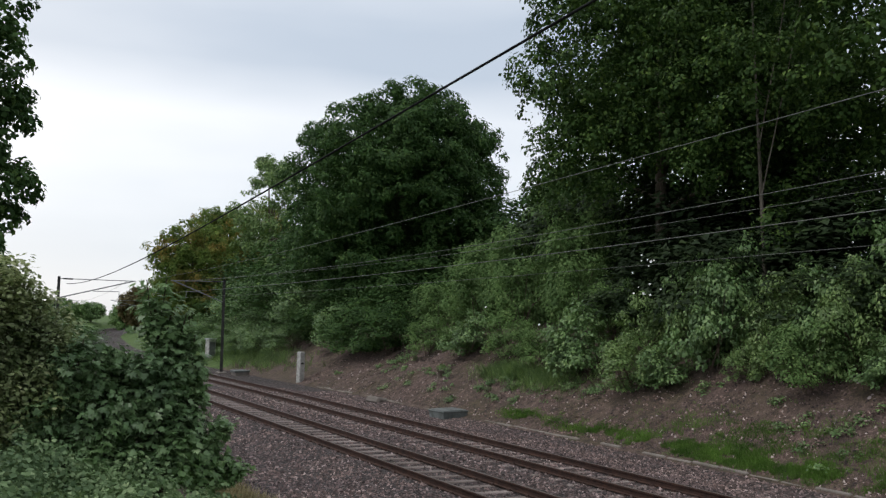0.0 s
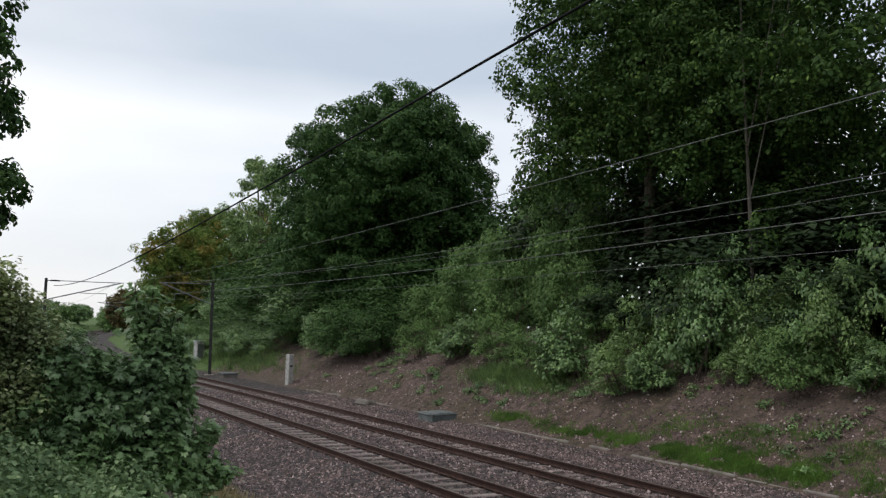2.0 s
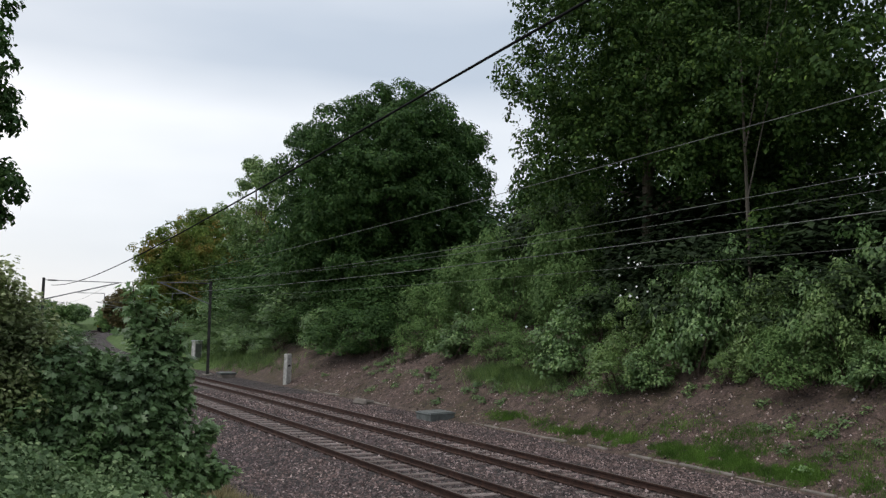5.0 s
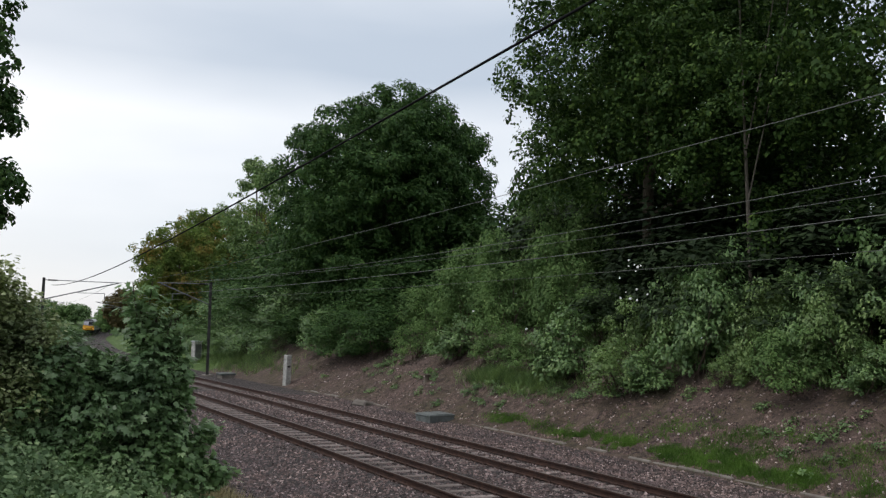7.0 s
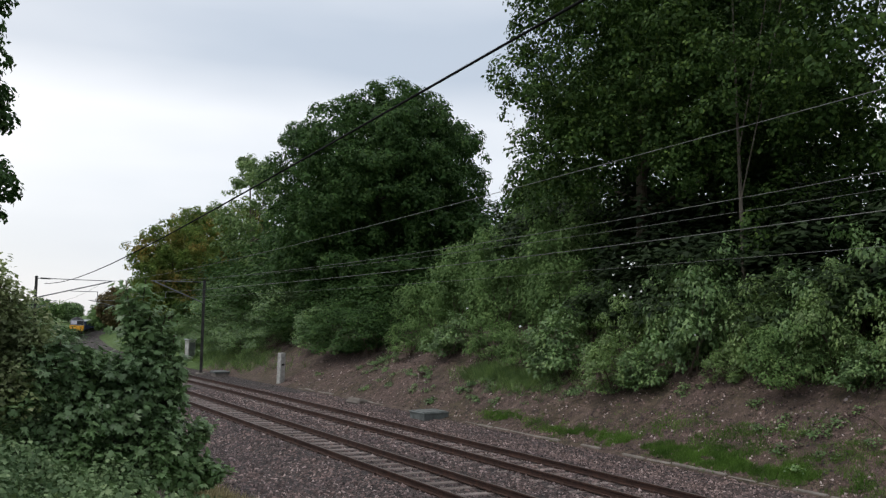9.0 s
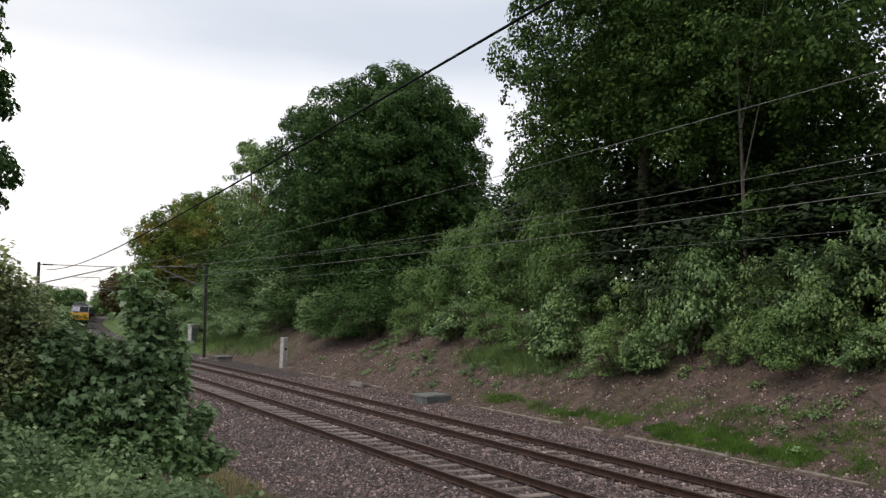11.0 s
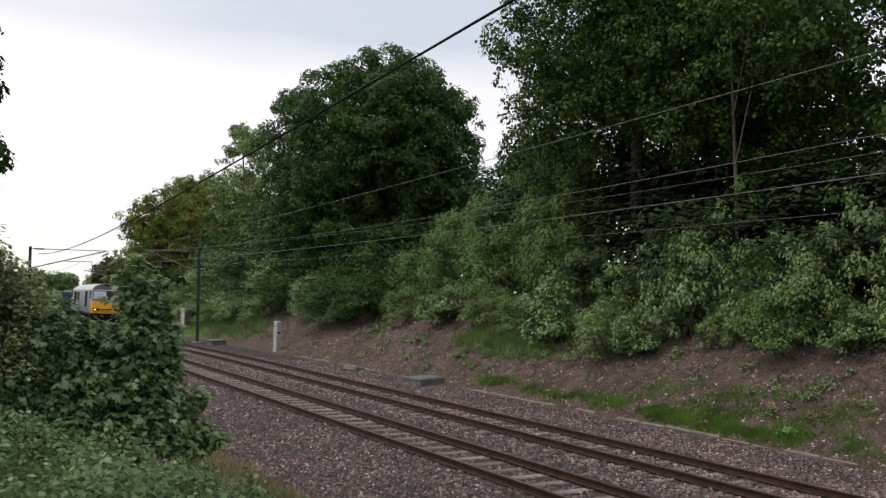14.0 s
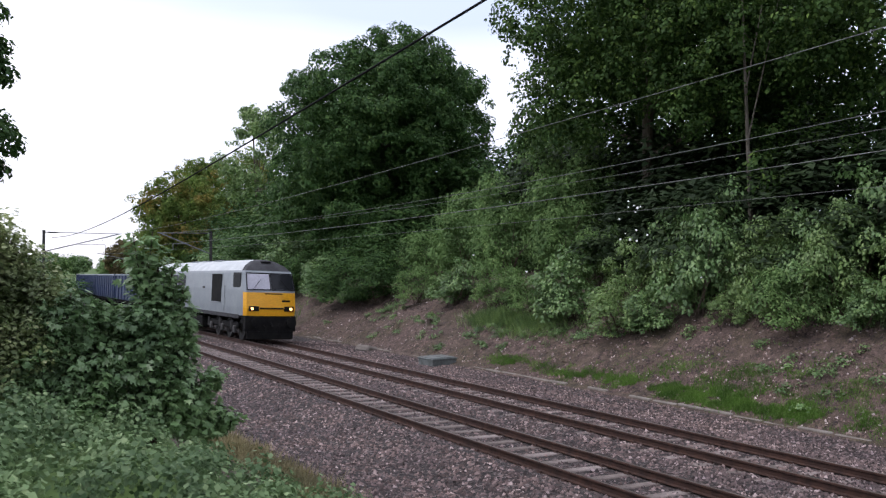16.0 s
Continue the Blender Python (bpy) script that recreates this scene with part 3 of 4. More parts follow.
tree("tree", foot(29.2, 88), 17, (0, 0, 9.6), (4.4, 4.4, 7.6), LEAF_LIGHT, 0.26, 62, 1.0, 10, 0.45, 26, "thin-crowned light green tree with sky between its boughs", 0.24, limbs=14, inner=0, low=-0.9, ragged=0.4)
for x, y, seed, h in ((23.7, 100, 18, 8.0), (30.0, 112, 19, 9.4), (33.5, 106, 24, 8.4)):
    tree("tree", foot(x, y), seed, (0, 0, 6.2), (4.8, 4.8, h), LEAF_AUTUMN, 0.27, 66, 1.6, 13, 0.55, 32, "broad tree with leaves turning orange at the top", 0.3, low=-0.9, square=2.3, ragged=0.22)
tree("tree", foot(33.8, 190), 20, (0, 0, 5.2), (3.7, 3.7, 5.2), LEAF_RUSSET, 0.5, 50, 1.2, 9, 0.55, 22, "small round far tree with brownish leaves", 0.25, low=-0.9)
tree("tree", foot(33, 14), 21, (0, 0, 4.5), (2.6, 2.6, 3.0), LEAF_COPPER, 0.16, 30, 0.9, 9, 0.3, 18, "small copper-leaved tree among the green ones", 0.12)
tree("tree", foot(-0.62, 15.5), 22, (0.1, 0, 3.3), (1.45, 1.6, 5.1), LEAF_DARK, 0.1, 105, 0.42, 16, 0.15, 20, "dark leafy young tree beside the viewpoint", 0.1, low=-0.9, ragged=0.35)

for i, (x, y, h) in enumerate([(25, 296, 6.2), (32, 300, 6.8), (39, 306, 7.2), (52, 318, 10), (10, 240, 5.5), (17, 262, 6), (-4, 230, 7), (62, 262, 11), (70, 320, 13), (40, 400, 9), (-16, 260, 8), (43, 236, 7.5), (46, 252, 8.5), (37, 216, 6.5)]):
    tree("far_tree", foot(x, y), 40 + i, (0, 0, h * 0.5), (4.8, 4.8, h * 0.52), (LEAF_MID, LEAF_GREY)[i % 2], 0.6, 40, 1.6, 9, 0.7, 16, "distant green tree beyond the curve of the line", 0.25, limbs=2, low=-0.95, kind="tri")

# ---- shrubs on the bank ----
SHRUBS = [
    shrub_base(60, 2.0, 3.4, LEAF_MID, 0.15, 30, 10, 0.16, "maple", label="leafy green sycamore shrub on the bank"),
    shrub_base(61, 2.0, 3.4, LEAF_LIGHT, 0.14, 30, 10, 0.16, "maple", label="light green leafy shrub on the bank"),
    shrub_base(62, 2.0, 3.4, LEAF_GREY, 0.13, 36, 17, 0.18, "tri", label="grey-green bramble thicket on the bank"),
    shrub_base(63, 2.0, 3.4, LEAF_DARK, 0.14, 34, 18, 0.2, "tri", label="dark green leafy shrub on the bank"),
    shrub_base(64, 2.0, 3.4, LEAF_MID, 0.13, 26, 16, 0.2, "tri", label="mid-green leafy shrub beside the line"),
    shrub_base(65, 2.0, 3.4, LEAF_DARK, 0.13, 26, 16, 0.22, "tri", label="dark green leafy shrub beside the line"),
    # understorey filler; its dark leaves stand in for the shaded hollow
    shrub_base(66, 2.0, 3.4, LEAF_SHADE, 0.175, 22, 17, 0.2, "tri", label="near-black shrub under the trees, their shade put into its leaf colour"),
]
SPOTS = [(22.0, 26.6, 0.75, 0.9, 0), (21.6, 23.4, 0.55, 0.6, 1), (23.0, 24.3, 0.95, 1.4, 1), (22.95, 20.8, 0.95, 1.35, 0), (23.4, 18.4, 0.95, 1.55, 1), (22.5, 16.6, 0.7, 0.8, 2),
         (23.6, 15.6, 1.0, 1.75, 1), (23.5, 13.2, 1.0, 1.55, 1), (23.4, 17.0, 0.8, 1.2, 0), (24.6, 20.6, 1.0, 1.3, 0), (24.7, 18.2, 1.0, 1.35, 1), (24.8, 15.8, 1.0, 1.45, 0), (24.6, 13.6, 1.0, 1.4, 1), (24.4, 23.4, 0.9, 1.15, 0), (24.7, 11.6, 1.0, 1.4, 0), (23.2, 10.6, 1.1, 1.6, 0), (23.6, 8.0, 1.1, 1.4, 0), (23.8, 22.2, 0.95, 1.5, 1), (24.2, 27.2, 0.8, 1.3, 2),
         (22.1, 22.0, 0.65, 0.6, 0), (22.7, 19.0, 0.6, 0.65, 1), (22.8, 14.4, 0.6, 0.55, 0), (23.1, 11.6, 0.8, 0.9, 1),
         (22.6, 29.8, 0.9, 0.8, 2), (22.8, 33.0, 1.0, 0.9, 2), (22.7, 36.6, 1.0, 0.85, 0)]
SPOTS_B = [(22.6, 40.4, 1.0, 0.9, 2), (22.5, 44.6, 1.1, 0.9, 3),
           (22.4, 49.0, 1.1, 0.95, 3), (22.6, 53.6, 1.1, 1.0, 0), (22.8, 58.5, 1.1, 1.0, 3), (23.2, 64, 1.2, 1.0, 1), (23.6, 70, 1.3, 1.0, 1),
           (24.4, 77, 1.5, 1.1, 0), (25.2, 85, 1.6, 1.1, 1), (26.6, 95, 1.8, 1.2, 3), (28.4, 106, 2.0, 1.2, 0)]
SPOTS_C = [(25.4, 31.0, 1.3, 1.7, 2), (25.2, 35.2, 1.4, 1.75, 2), (25.4, 39.6, 1.4, 1.9, 2), (25.2, 44.0, 1.4, 1.3, 2), (25.6, 50.5, 1.5, 1.1, 3),
           (25.4, 56.5, 1.5, 1.2, 3), (26, 63, 1.6, 1.3, 0), (26.4, 71, 1.7, 1.3, 2), (27.4, 80, 1.8, 1.4, 3), (28.6, 90, 2.0, 1.5, 0), (30.4, 102, 2.2, 1.5, 3),
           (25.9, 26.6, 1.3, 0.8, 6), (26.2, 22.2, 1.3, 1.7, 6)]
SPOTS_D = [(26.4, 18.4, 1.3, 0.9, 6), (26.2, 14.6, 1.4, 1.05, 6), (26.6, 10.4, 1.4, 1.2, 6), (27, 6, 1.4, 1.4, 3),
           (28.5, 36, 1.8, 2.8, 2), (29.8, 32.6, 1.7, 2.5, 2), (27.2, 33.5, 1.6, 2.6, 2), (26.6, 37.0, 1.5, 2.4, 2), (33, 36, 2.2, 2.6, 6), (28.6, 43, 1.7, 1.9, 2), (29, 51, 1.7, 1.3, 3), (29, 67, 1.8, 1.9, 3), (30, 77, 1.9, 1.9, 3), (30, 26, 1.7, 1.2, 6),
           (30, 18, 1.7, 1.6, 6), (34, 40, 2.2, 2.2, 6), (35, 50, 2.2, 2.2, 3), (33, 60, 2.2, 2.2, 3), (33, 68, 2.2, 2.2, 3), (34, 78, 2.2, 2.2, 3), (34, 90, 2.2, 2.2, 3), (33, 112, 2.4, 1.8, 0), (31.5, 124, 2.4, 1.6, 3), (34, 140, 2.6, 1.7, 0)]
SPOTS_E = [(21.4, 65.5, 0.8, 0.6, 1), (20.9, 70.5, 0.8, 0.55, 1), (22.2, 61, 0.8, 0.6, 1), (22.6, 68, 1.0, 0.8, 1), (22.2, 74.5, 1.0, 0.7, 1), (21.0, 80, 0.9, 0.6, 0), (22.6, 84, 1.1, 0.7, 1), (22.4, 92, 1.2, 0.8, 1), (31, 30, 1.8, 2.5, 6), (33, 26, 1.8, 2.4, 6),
           (3.4, 24, 0.7, 0.35, 0), (2.6, 30, 1.0, 0.5, 1), (3.6, 36, 1.0, 0.5, 2), (2.8, 43, 1.3, 0.6, 0), (4.0, 50, 1.2, 0.55, 1), (3.4, 58, 1.6, 0.7, 2),
           (4.4, 68, 1.6, 0.6, 0), (5.2, 79, 1.8, 0.6, 1), (6.4, 92, 2.0, 0.7, 2), (8, 106, 2.2, 0.7, 0), (9.5, 122, 2.4, 0.8, 1), (11.5, 140, 2.6, 0.9, 0), (15.5, 165, 2.8, 0.9, 1), (20, 195, 3.0, 1.0, 0), (36, 165, 2.8, 1.6, 0)]
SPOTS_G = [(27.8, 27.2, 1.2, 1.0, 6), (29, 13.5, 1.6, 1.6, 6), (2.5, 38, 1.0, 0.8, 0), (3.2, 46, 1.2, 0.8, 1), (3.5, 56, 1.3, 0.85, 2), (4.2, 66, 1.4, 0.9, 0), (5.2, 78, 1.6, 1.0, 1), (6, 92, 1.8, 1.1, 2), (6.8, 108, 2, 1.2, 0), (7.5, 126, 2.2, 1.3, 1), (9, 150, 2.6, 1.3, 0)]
# unseen shrubs added behind the viewpoint to block sky light from the side
SPOTS_UNSEEN = [(-8, -9, 1.8, 2.4, 3), (-10.5, -1, 1.8, 2.4, 3), (-11, 7, 1.8, 2.4, 3), (0, -11, 1.8, 2.2, 3), (7, -13, 1.8, 1.8, 3)]
spin = random.Random(7)
used = set()
for x, y, w, h, k in SPOTS + SPOTS_B + SPOTS_C + SPOTS_D + SPOTS_E + SPOTS_UNSEEN + SPOTS_G:
    k = k if 0 < y < 60 else 4 + k // 2
    m = pose(x, y, ground_z(x, y) - 0.05, 0, 0, spin.uniform(0, 360)) @ Matrix.Diagonal((w, w, h, 1))
    if k in used:
        copy_thing(SHRUBS[k], m)
    else:
        SHRUBS[k].matrix_basis = m
        used.add(k)

# ---- bushes beside the viewpoint ----
def maple_bush(seed, foot_at, lobes, leaf, twigs, mat, kind, label, stems=8, per=7):
    """Upright stems and long twigs, whose leaves stand out in pairs and droop; lobes are (x, y, z, radius, half height)."""
    rng = np.random.default_rng(seed)
    fx, fy = foot_at
    fz = ground_z(fx, fy) - 0.1
    ob = thing("bush", label, "bush", at=pose(fx, fy, fz))
    pos, nrm, way = [], [], []
    for x, y, z, r, h in lobes:
        c = np.array((x - fx, y - fy, z - fz))
        for q in (1.0, 0.6):
            d = unit(rng, int(twigs * r * h * q * q), -0.6)
            tip = c + d * (r, r, h) * q * rng.uniform(0.65, 1.28, (len(d), 1))
            run = d * (1, 1, 0.5) + np.array((0, 0, 0.25)) + rng.normal(0, 0.3, d.shape)
            run /= np.linalg.norm(run, axis=1, keepdims=True)
            for p, w in zip(tip, run):
                side = np.cross(w, (0, 0, 1)) + rng.normal(0, 0.15, 3)
                for k in range(per):
                    back = leaf * 0.55 * (k // 2)
                    s = (0.0 if k == 0 else (1, -1)[k % 2]) * side
                    out = w * (0.9 if k == 0 else 0.35) + s * 0.8 + np.array((0, 0, -0.45))
                    pos.append(p - w * back + s * leaf * 0.35 + rng.normal(0, 0.45, 3) * leaf)
                    nrm.append(np.array((0, 0, 0.75)) + 0.35 * w + 0.3 * s + rng.normal(0, 0.36, 3))
                    way.append(out)
    pos, nrm, way = np.array(pos), np.array(nrm), np.array(way)
    part("crown", leaf_mesh("crown", pos, nrm, leaf, mat, rng, kind, way), None, ob)
    for i in range(stems):
        x, y, z, r, h = lobes[i % len(lobes)]
        a = rng.uniform(0, 6.28)
        p0 = Vector((0.12 * math.cos(a), 0.12 * math.sin(a), 0))
        p1 = Vector((x - fx, y - fy, z - fz + 0.7 * h))
        part("stem", tube_bm([p0, p0.lerp(p1, 0.5) + Vector((0.06 * math.cos(a), 0.06 * math.sin(a), 0)), p1], [0.028, 0.018, 0.006], 6), TWIG, ob)
    return ob


maple_bush(71, (1.95, 10.4), [(2.28, 10.3, 2.95, 0.24, 0.3), (1.75, 10.35, 2.8, 0.3, 0.32), (2.08, 10.2, 2.9, 0.34, 0.36), (2.28, 10.2, 2.6, 0.3, 0.34), (1.85, 10.1, 2.45, 0.4, 0.4), (2.3, 10.0, 2.25, 0.36, 0.3), (2.5, 10.1, 2.0, 0.36, 0.3),
                              (2.72, 10.1, 1.75, 0.26, 0.22), (2.0, 9.9, 1.95, 0.42, 0.34), (2.52, 10.2, 2.7, 0.1, 0.14), (2.46, 10.2, 3.0, 0.16, 0.2), (1.95, 10.2, 2.95, 0.24, 0.26), (2.78, 10.1, 2.3, 0.14, 0.14), (2.98, 10.0, 1.85, 0.13, 0.12)], 0.088, 720, LEAF_BUSH, "lobed", "leafy green sycamore bush beside the viewpoint", 12)
maple_bush(74, (2.1, 10.5), [(2.06, 10.5, 3.55, 0.22, 0.4), (2.24, 10.45, 3.45, 0.22, 0.36), (2.36, 10.4, 3.2, 0.2, 0.28), (2.14, 10.4, 3.15, 0.26, 0.3), (1.95, 10.5, 3.98, 0.08, 0.14), (2.18, 10.5, 4.0, 0.08, 0.14),
                             (2.42, 10.4, 3.6, 0.09, 0.14), (2.5, 10.3, 3.35, 0.08, 0.12)], 0.085, 340, LEAF_BUSH, "lobed", "loose upright sycamore shoots above the bushes", 10)
maple_bush(72, (1.25, 10.3), [(1.42, 10.3, 2.9, 0.26, 0.3), (1.12, 10.3, 2.85, 0.32, 0.4), (1.35, 10.1, 2.45, 0.36, 0.4), (0.85, 10.2, 2.3, 0.4, 0.4), (1.55, 9.9, 2.0, 0.38, 0.3), (1.1, 9.9, 2.0, 0.4, 0.3), (1.5, 10.3, 3.2, 0.1, 0.14), (1.25, 10.3, 3.28, 0.09, 0.14), (1.62, 10.4, 3.1, 0.16, 0.16), (1.8, 10.4, 3.05, 0.14, 0.16)],
           0.08, 720, LEAF_BUSH, "lobed", "leafy green sycamore bush beside the viewpoint", 9)
maple_bush(73, (0.7, 10.8), [(1.0, 10.6, 3.2, 0.3, 0.42), (0.72, 10.8, 3.45, 0.32, 0.55), (0.45, 10.7, 3.7, 0.34, 0.6), (0.2, 10.6, 3.3, 0.45, 0.9), (0.85, 10.4, 2.75, 0.4, 0.45), (0.4, 10.3, 2.5, 0.45, 0.55), (-0.25, 10.7, 2.8, 0.6, 1.0)],
           0.062, 1500, LEAF_SMALL, "plain", "dense small-leaved green bush beside the viewpoint", 9)


def nettles():
    rng = np.random.default_rng(81)
    blobs = []
    for i in range(420):
        x, y = rng.uniform(-1.6, 4.9), rng.uniform(4.6, 13.5)
        if y > 16.5 - 2.0 * x or (x < 0.8 and y < 4.9) or (y > 9.6 and x < 2.9):
            continue
        blobs.append((x, y, ground_z(x, y) + rng.uniform(0.02, 0.34), rng.uniform(0.14, 0.27), 1.1))
    pos, nrm = foliage(rng, blobs, 420, 7, 0.065)
    nrm += rng.normal(0, 0.45, nrm.shape)
    tagged(new("nettles", leaf_mesh("nettles", pos, nrm, 0.056, LEAF_NETTLE, rng)), "pale green nettles and brambles covering the near bank", "nettles", kind="stuff")


nettles()


def weeds():
    rng = np.random.default_rng(82)
    blobs = []
    for i in range(170):
        x, y = 19.4 + 2.9 * rng.uniform(0, 1) ** 0.6, rng.uniform(9, 48)
        if noise.noise((x * 0.6, y * 0.3, 7.0)) > -0.05:
            for k in range(int(rng.integers(1, 4))):
                a, b = x + rng.normal(0, 0.25), y + rng.normal(0, 0.3)
                blobs.append((a, b, ground_z(a, b) + 0.04, rng.uniform(0.1, 0.26), 0.6))
    pos, nrm = foliage(rng, blobs, 340, 5, 0.07)
    tagged(new("weeds", leaf_mesh("weeds", pos, nrm, 0.07, LEAF_MID, rng)), "low green weeds scattered over the bare bank", "weeds", kind="stuff")


weeds()


def flowers():
    rng = np.random.default_rng(83)
    pos = np.column_stack([rng.normal(22.3, 0.3, 14), rng.normal(23.1, 0.6, 14), rng.uniform(4.6, 6.2, 14)])
    pos = np.concatenate([pos, [(21.9, 19.6, 3.3), (22.0, 29.6, 3.4), (22.2, 34.2, 4.2)]])
    tagged(new("bindweed_flowers", leaf_mesh("bindweed_flowers", pos, np.tile((-0.7, -0.5, 0.3), (len(pos), 1)), 0.085, PETAL, rng, "lobed")), "white bindweed flowers on the shrubs", "flowers", kind="stuff")


flowers()


def grass(name, n, spots, length, mat, label, seed, gap=-9.0):
    """Blades in tufts: spots are (x, y, spread along x, spread along y, weight)."""
    rng = np.random.default_rng(seed)
    pos = []
    total = sum(s[4] for s in spots)
    for x, y, sx, sy, w in spots:
        k = int(n * w / total / 14)
        tx, ty = rng.normal(x, sx, k), rng.normal(y, sy, k)
        for a, b in zip(tx, ty):
            if noise.noise((a * 1.3, b * 0.9, seed)) + 0.5 * noise.noise((a * 4, b * 3, seed)) < gap:
                continue
            q = rng.normal(0, 0.07, (14, 2)) + (a, b)
            pos.append(np.column_stack([q, np.full(14, ground_z(a, b) - 0.03)]))
    pos = np.concatenate(pos)
    k = len(pos)
    a = rng.uniform(0, 6.28, k)
    up = np.column_stack([rng.normal(0, 0.45, k), rng.normal(0, 0.45, k), np.ones(k)])
    up /= np.linalg.norm(up, axis=1, keepdims=True)
    side = np.column_stack([np.cos(a), np.sin(a), np.zeros(k)])
    s = (length * rng.uniform(0.5, 1.3, k))[:, None]
    v = np.stack([pos - side * 0.006, pos + side * 0.006, pos + up * s * 0.6 + side * 0.004, pos + up * s + up[:, [1, 0, 2]] * s * 0.1 * (1, 1, 0)], 1)
    tagged(new(name, quads_mesh(name, v.reshape(-1, 3), np.arange(k * 4).reshape(k, 4), mat)), label, "grass", kind="stuff")


grass("grass", 80000, [(19.2, 22, 0.2, 1.8, 2), (19.15, 18, 0.22, 1.8, 3), (19.2, 15.2, 0.25, 1.3, 3), (19.15, 12.9, 0.22, 0.9, 1.3), (20.1, 16.5, 0.5, 1.8, 1.5), (19.3, 27, 0.2, 0.7, 1), (20.4, 13.8, 0.6, 1.2, 1.0), (20.2, 19.5, 0.4, 1.2, 0.5)],
      0.14, GRASS, "bright green grass along the foot of the bank", 91, -0.1)
grass("tall_grass", 16000, [(21.6, 31, 0.3, 1.2, 2), (20.4, 62, 0.7, 4, 2), (20.8, 70, 0.8, 4, 2), (21.4, 28, 0.4, 1, 0.7)], 0.55, LEAF_LIGHT, "tall pale green grass on the bank", 92)
grass("dry_grass", 9000, [(5.0, 15.5, 0.4, 1.5, 1), (4.4, 18, 0.5, 2, 1), (5.2, 13, 0.3, 1.0, 1)], 0.3, DRY_GRASS, "dry yellowish grass at the edge of the ballast", 93)

# ---- overhead line: masts and wires ----


def mast(x, y, top, reach, arm_z):
    ob = thing("overhead_line_mast", "dark steel overhead line mast with a cantilever arm", "mast", "overhead line masts")
    z0 = ground_z(x, y) - 0.1
    bm = box_bm((0.16, 0.02, top - z0), (x, y - 0.1, (top + z0) / 2))
    box_bm((0.16, 0.02, top - z0), (x, y + 0.1, (top + z0) / 2), 0, bm)
    box_bm((0.02, 0.19, top - z0), (x, y, (top + z0) / 2), 0, bm)
    part("post", bm, DARK_STEEL, ob)
    part("footing", box_bm((0.7, 0.7, 0.4), (x, y, z0 + 0.02), 0.04), EDGING, ob, "concrete footing")
    d = 1 if reach > x else -1
    part("top_tie", tube_bm([(x, y, top - 0.15), (reach + 0.2 * d, y, top - 0.18)], 0.03, 6), GALV, ob, "grey top tie tube")
    part("strut", tube_bm([(x, y, arm_z), (reach, y, top - 0.2)], 0.045, 6), GALV, ob, "grey diagonal strut")
    part("insulator", tube_bm([(x + 0.25 * d, y, top - 0.15), (x + 0.85 * d, y, top - 0.16)], 0.05, 8), DARK_STEEL, ob, "ribbed dark insulator")
    rz = top - 0.95
    part("registration_arm", tube_bm([(x + (reach - x) * 0.45, y, rz), (reach - 0.9 * d, y, rz)], 0.025, 6), GALV, ob)
    part("drop_bracket", tube_bm([(reach - 0.9 * d, y, rz), (reach - 0.9 * d, y, rz - 0.45)], 0.025, 6), GALV, ob)
    return ob


mast(17.05, 62, 6.3, 13.4, 4.6)
mast(5.75, 61.5, 6.15, 10.5, 4.7)
mast(12.6, 140, 5.8, 16.0, 4.2)
mast(25.5, 128, 5.8, 19.0, 4.2)


def wire(name, label, points, r, mat):
    cu = bpy.data.curves.new(name, "CURVE")
    cu.dimensions, cu.bevel_depth, cu.bevel_resolution = "3D", r, 2
    sp = cu.splines.new("POLY")
    ys = np.array([p[1] for p in points])
    deg = min(3, len(points) - 1)
    zf, xf = np.polyfit(ys, [p[2] for p in points], deg), np.polyfit(ys, [p[0] for p in points], 1)
    yy = np.linspace(ys.min(), ys.max(), 40)
    sp.points.add(len(yy) - 1)
    for q, y in zip(sp.points, yy):
        q.co = (np.polyval(xf, y), y, np.polyval(zf, y), 1)
    cu.materials.append(mat)
    tagged(new(name, cu), label, "wire", "overhead wires")


wire("overhead_wire", "thick black overhead feeder cable along the line", [(6.3, -4, 8.07), (6.3, 8, 7.4), (6.3, 12, 7.14), (6.3, 16, 6.88), (6.3, 22, 6.53), (6.3, 30, 6.1), (6.3, 40, 5.71), (6.3, 50, 5.52), (6.3, 62, 5.68)], 0.02, WIRE)
wire("overhead_wire", "thin grey messenger wire above the near track", [(10.3, -4, 7.1), (10.3, 6.3, 6.73), (10.3, 10, 6.55), (10.3, 15, 6.43), (10.3, 20.4, 6.26), (10.3, 28.5, 6.08), (10.5, 61.5, 5.95)], 0.0065, WIRE_PALE)
wire("overhead_wire", "thin grey contact wire above the near track", [(10.3, -4, 5.5), (10.3, 6.4, 5.17), (10.3, 13, 4.98), (10.3, 26.2, 4.8), (10.3, 37, 4.85), (9.6, 61.5, 4.9)], 0.0065, WIRE_PALE)
wire("overhead_wire", "thin grey messenger wire above the far track", [(13.6, -4, 6.9), (13.6, 8.4, 6.29), (13.6, 17.1, 5.95), (13.6, 34.7, 5.78), (13.5, 62, 6.1)], 0.0065, WIRE_PALE)
wire("overhead_wire", "thin grey auxiliary wire above the far track", [(13.6, -4, 6.5), (13.6, 8.4, 5.98), (13.6, 17.1, 5.75), (13.6, 34.7, 5.7), (13.5, 62, 6.0)], 0.0045, WIRE_PALE)
wire("overhead_wire", "thin grey contact wire above the far track", [(13.6, -4, 5.2), (13.6, 8.4, 5.0), (13.6, 17.1, 4.9), (13.6, 34.7, 4.8), (13.9, 62, 4.9)], 0.0042, WIRE_PALE)
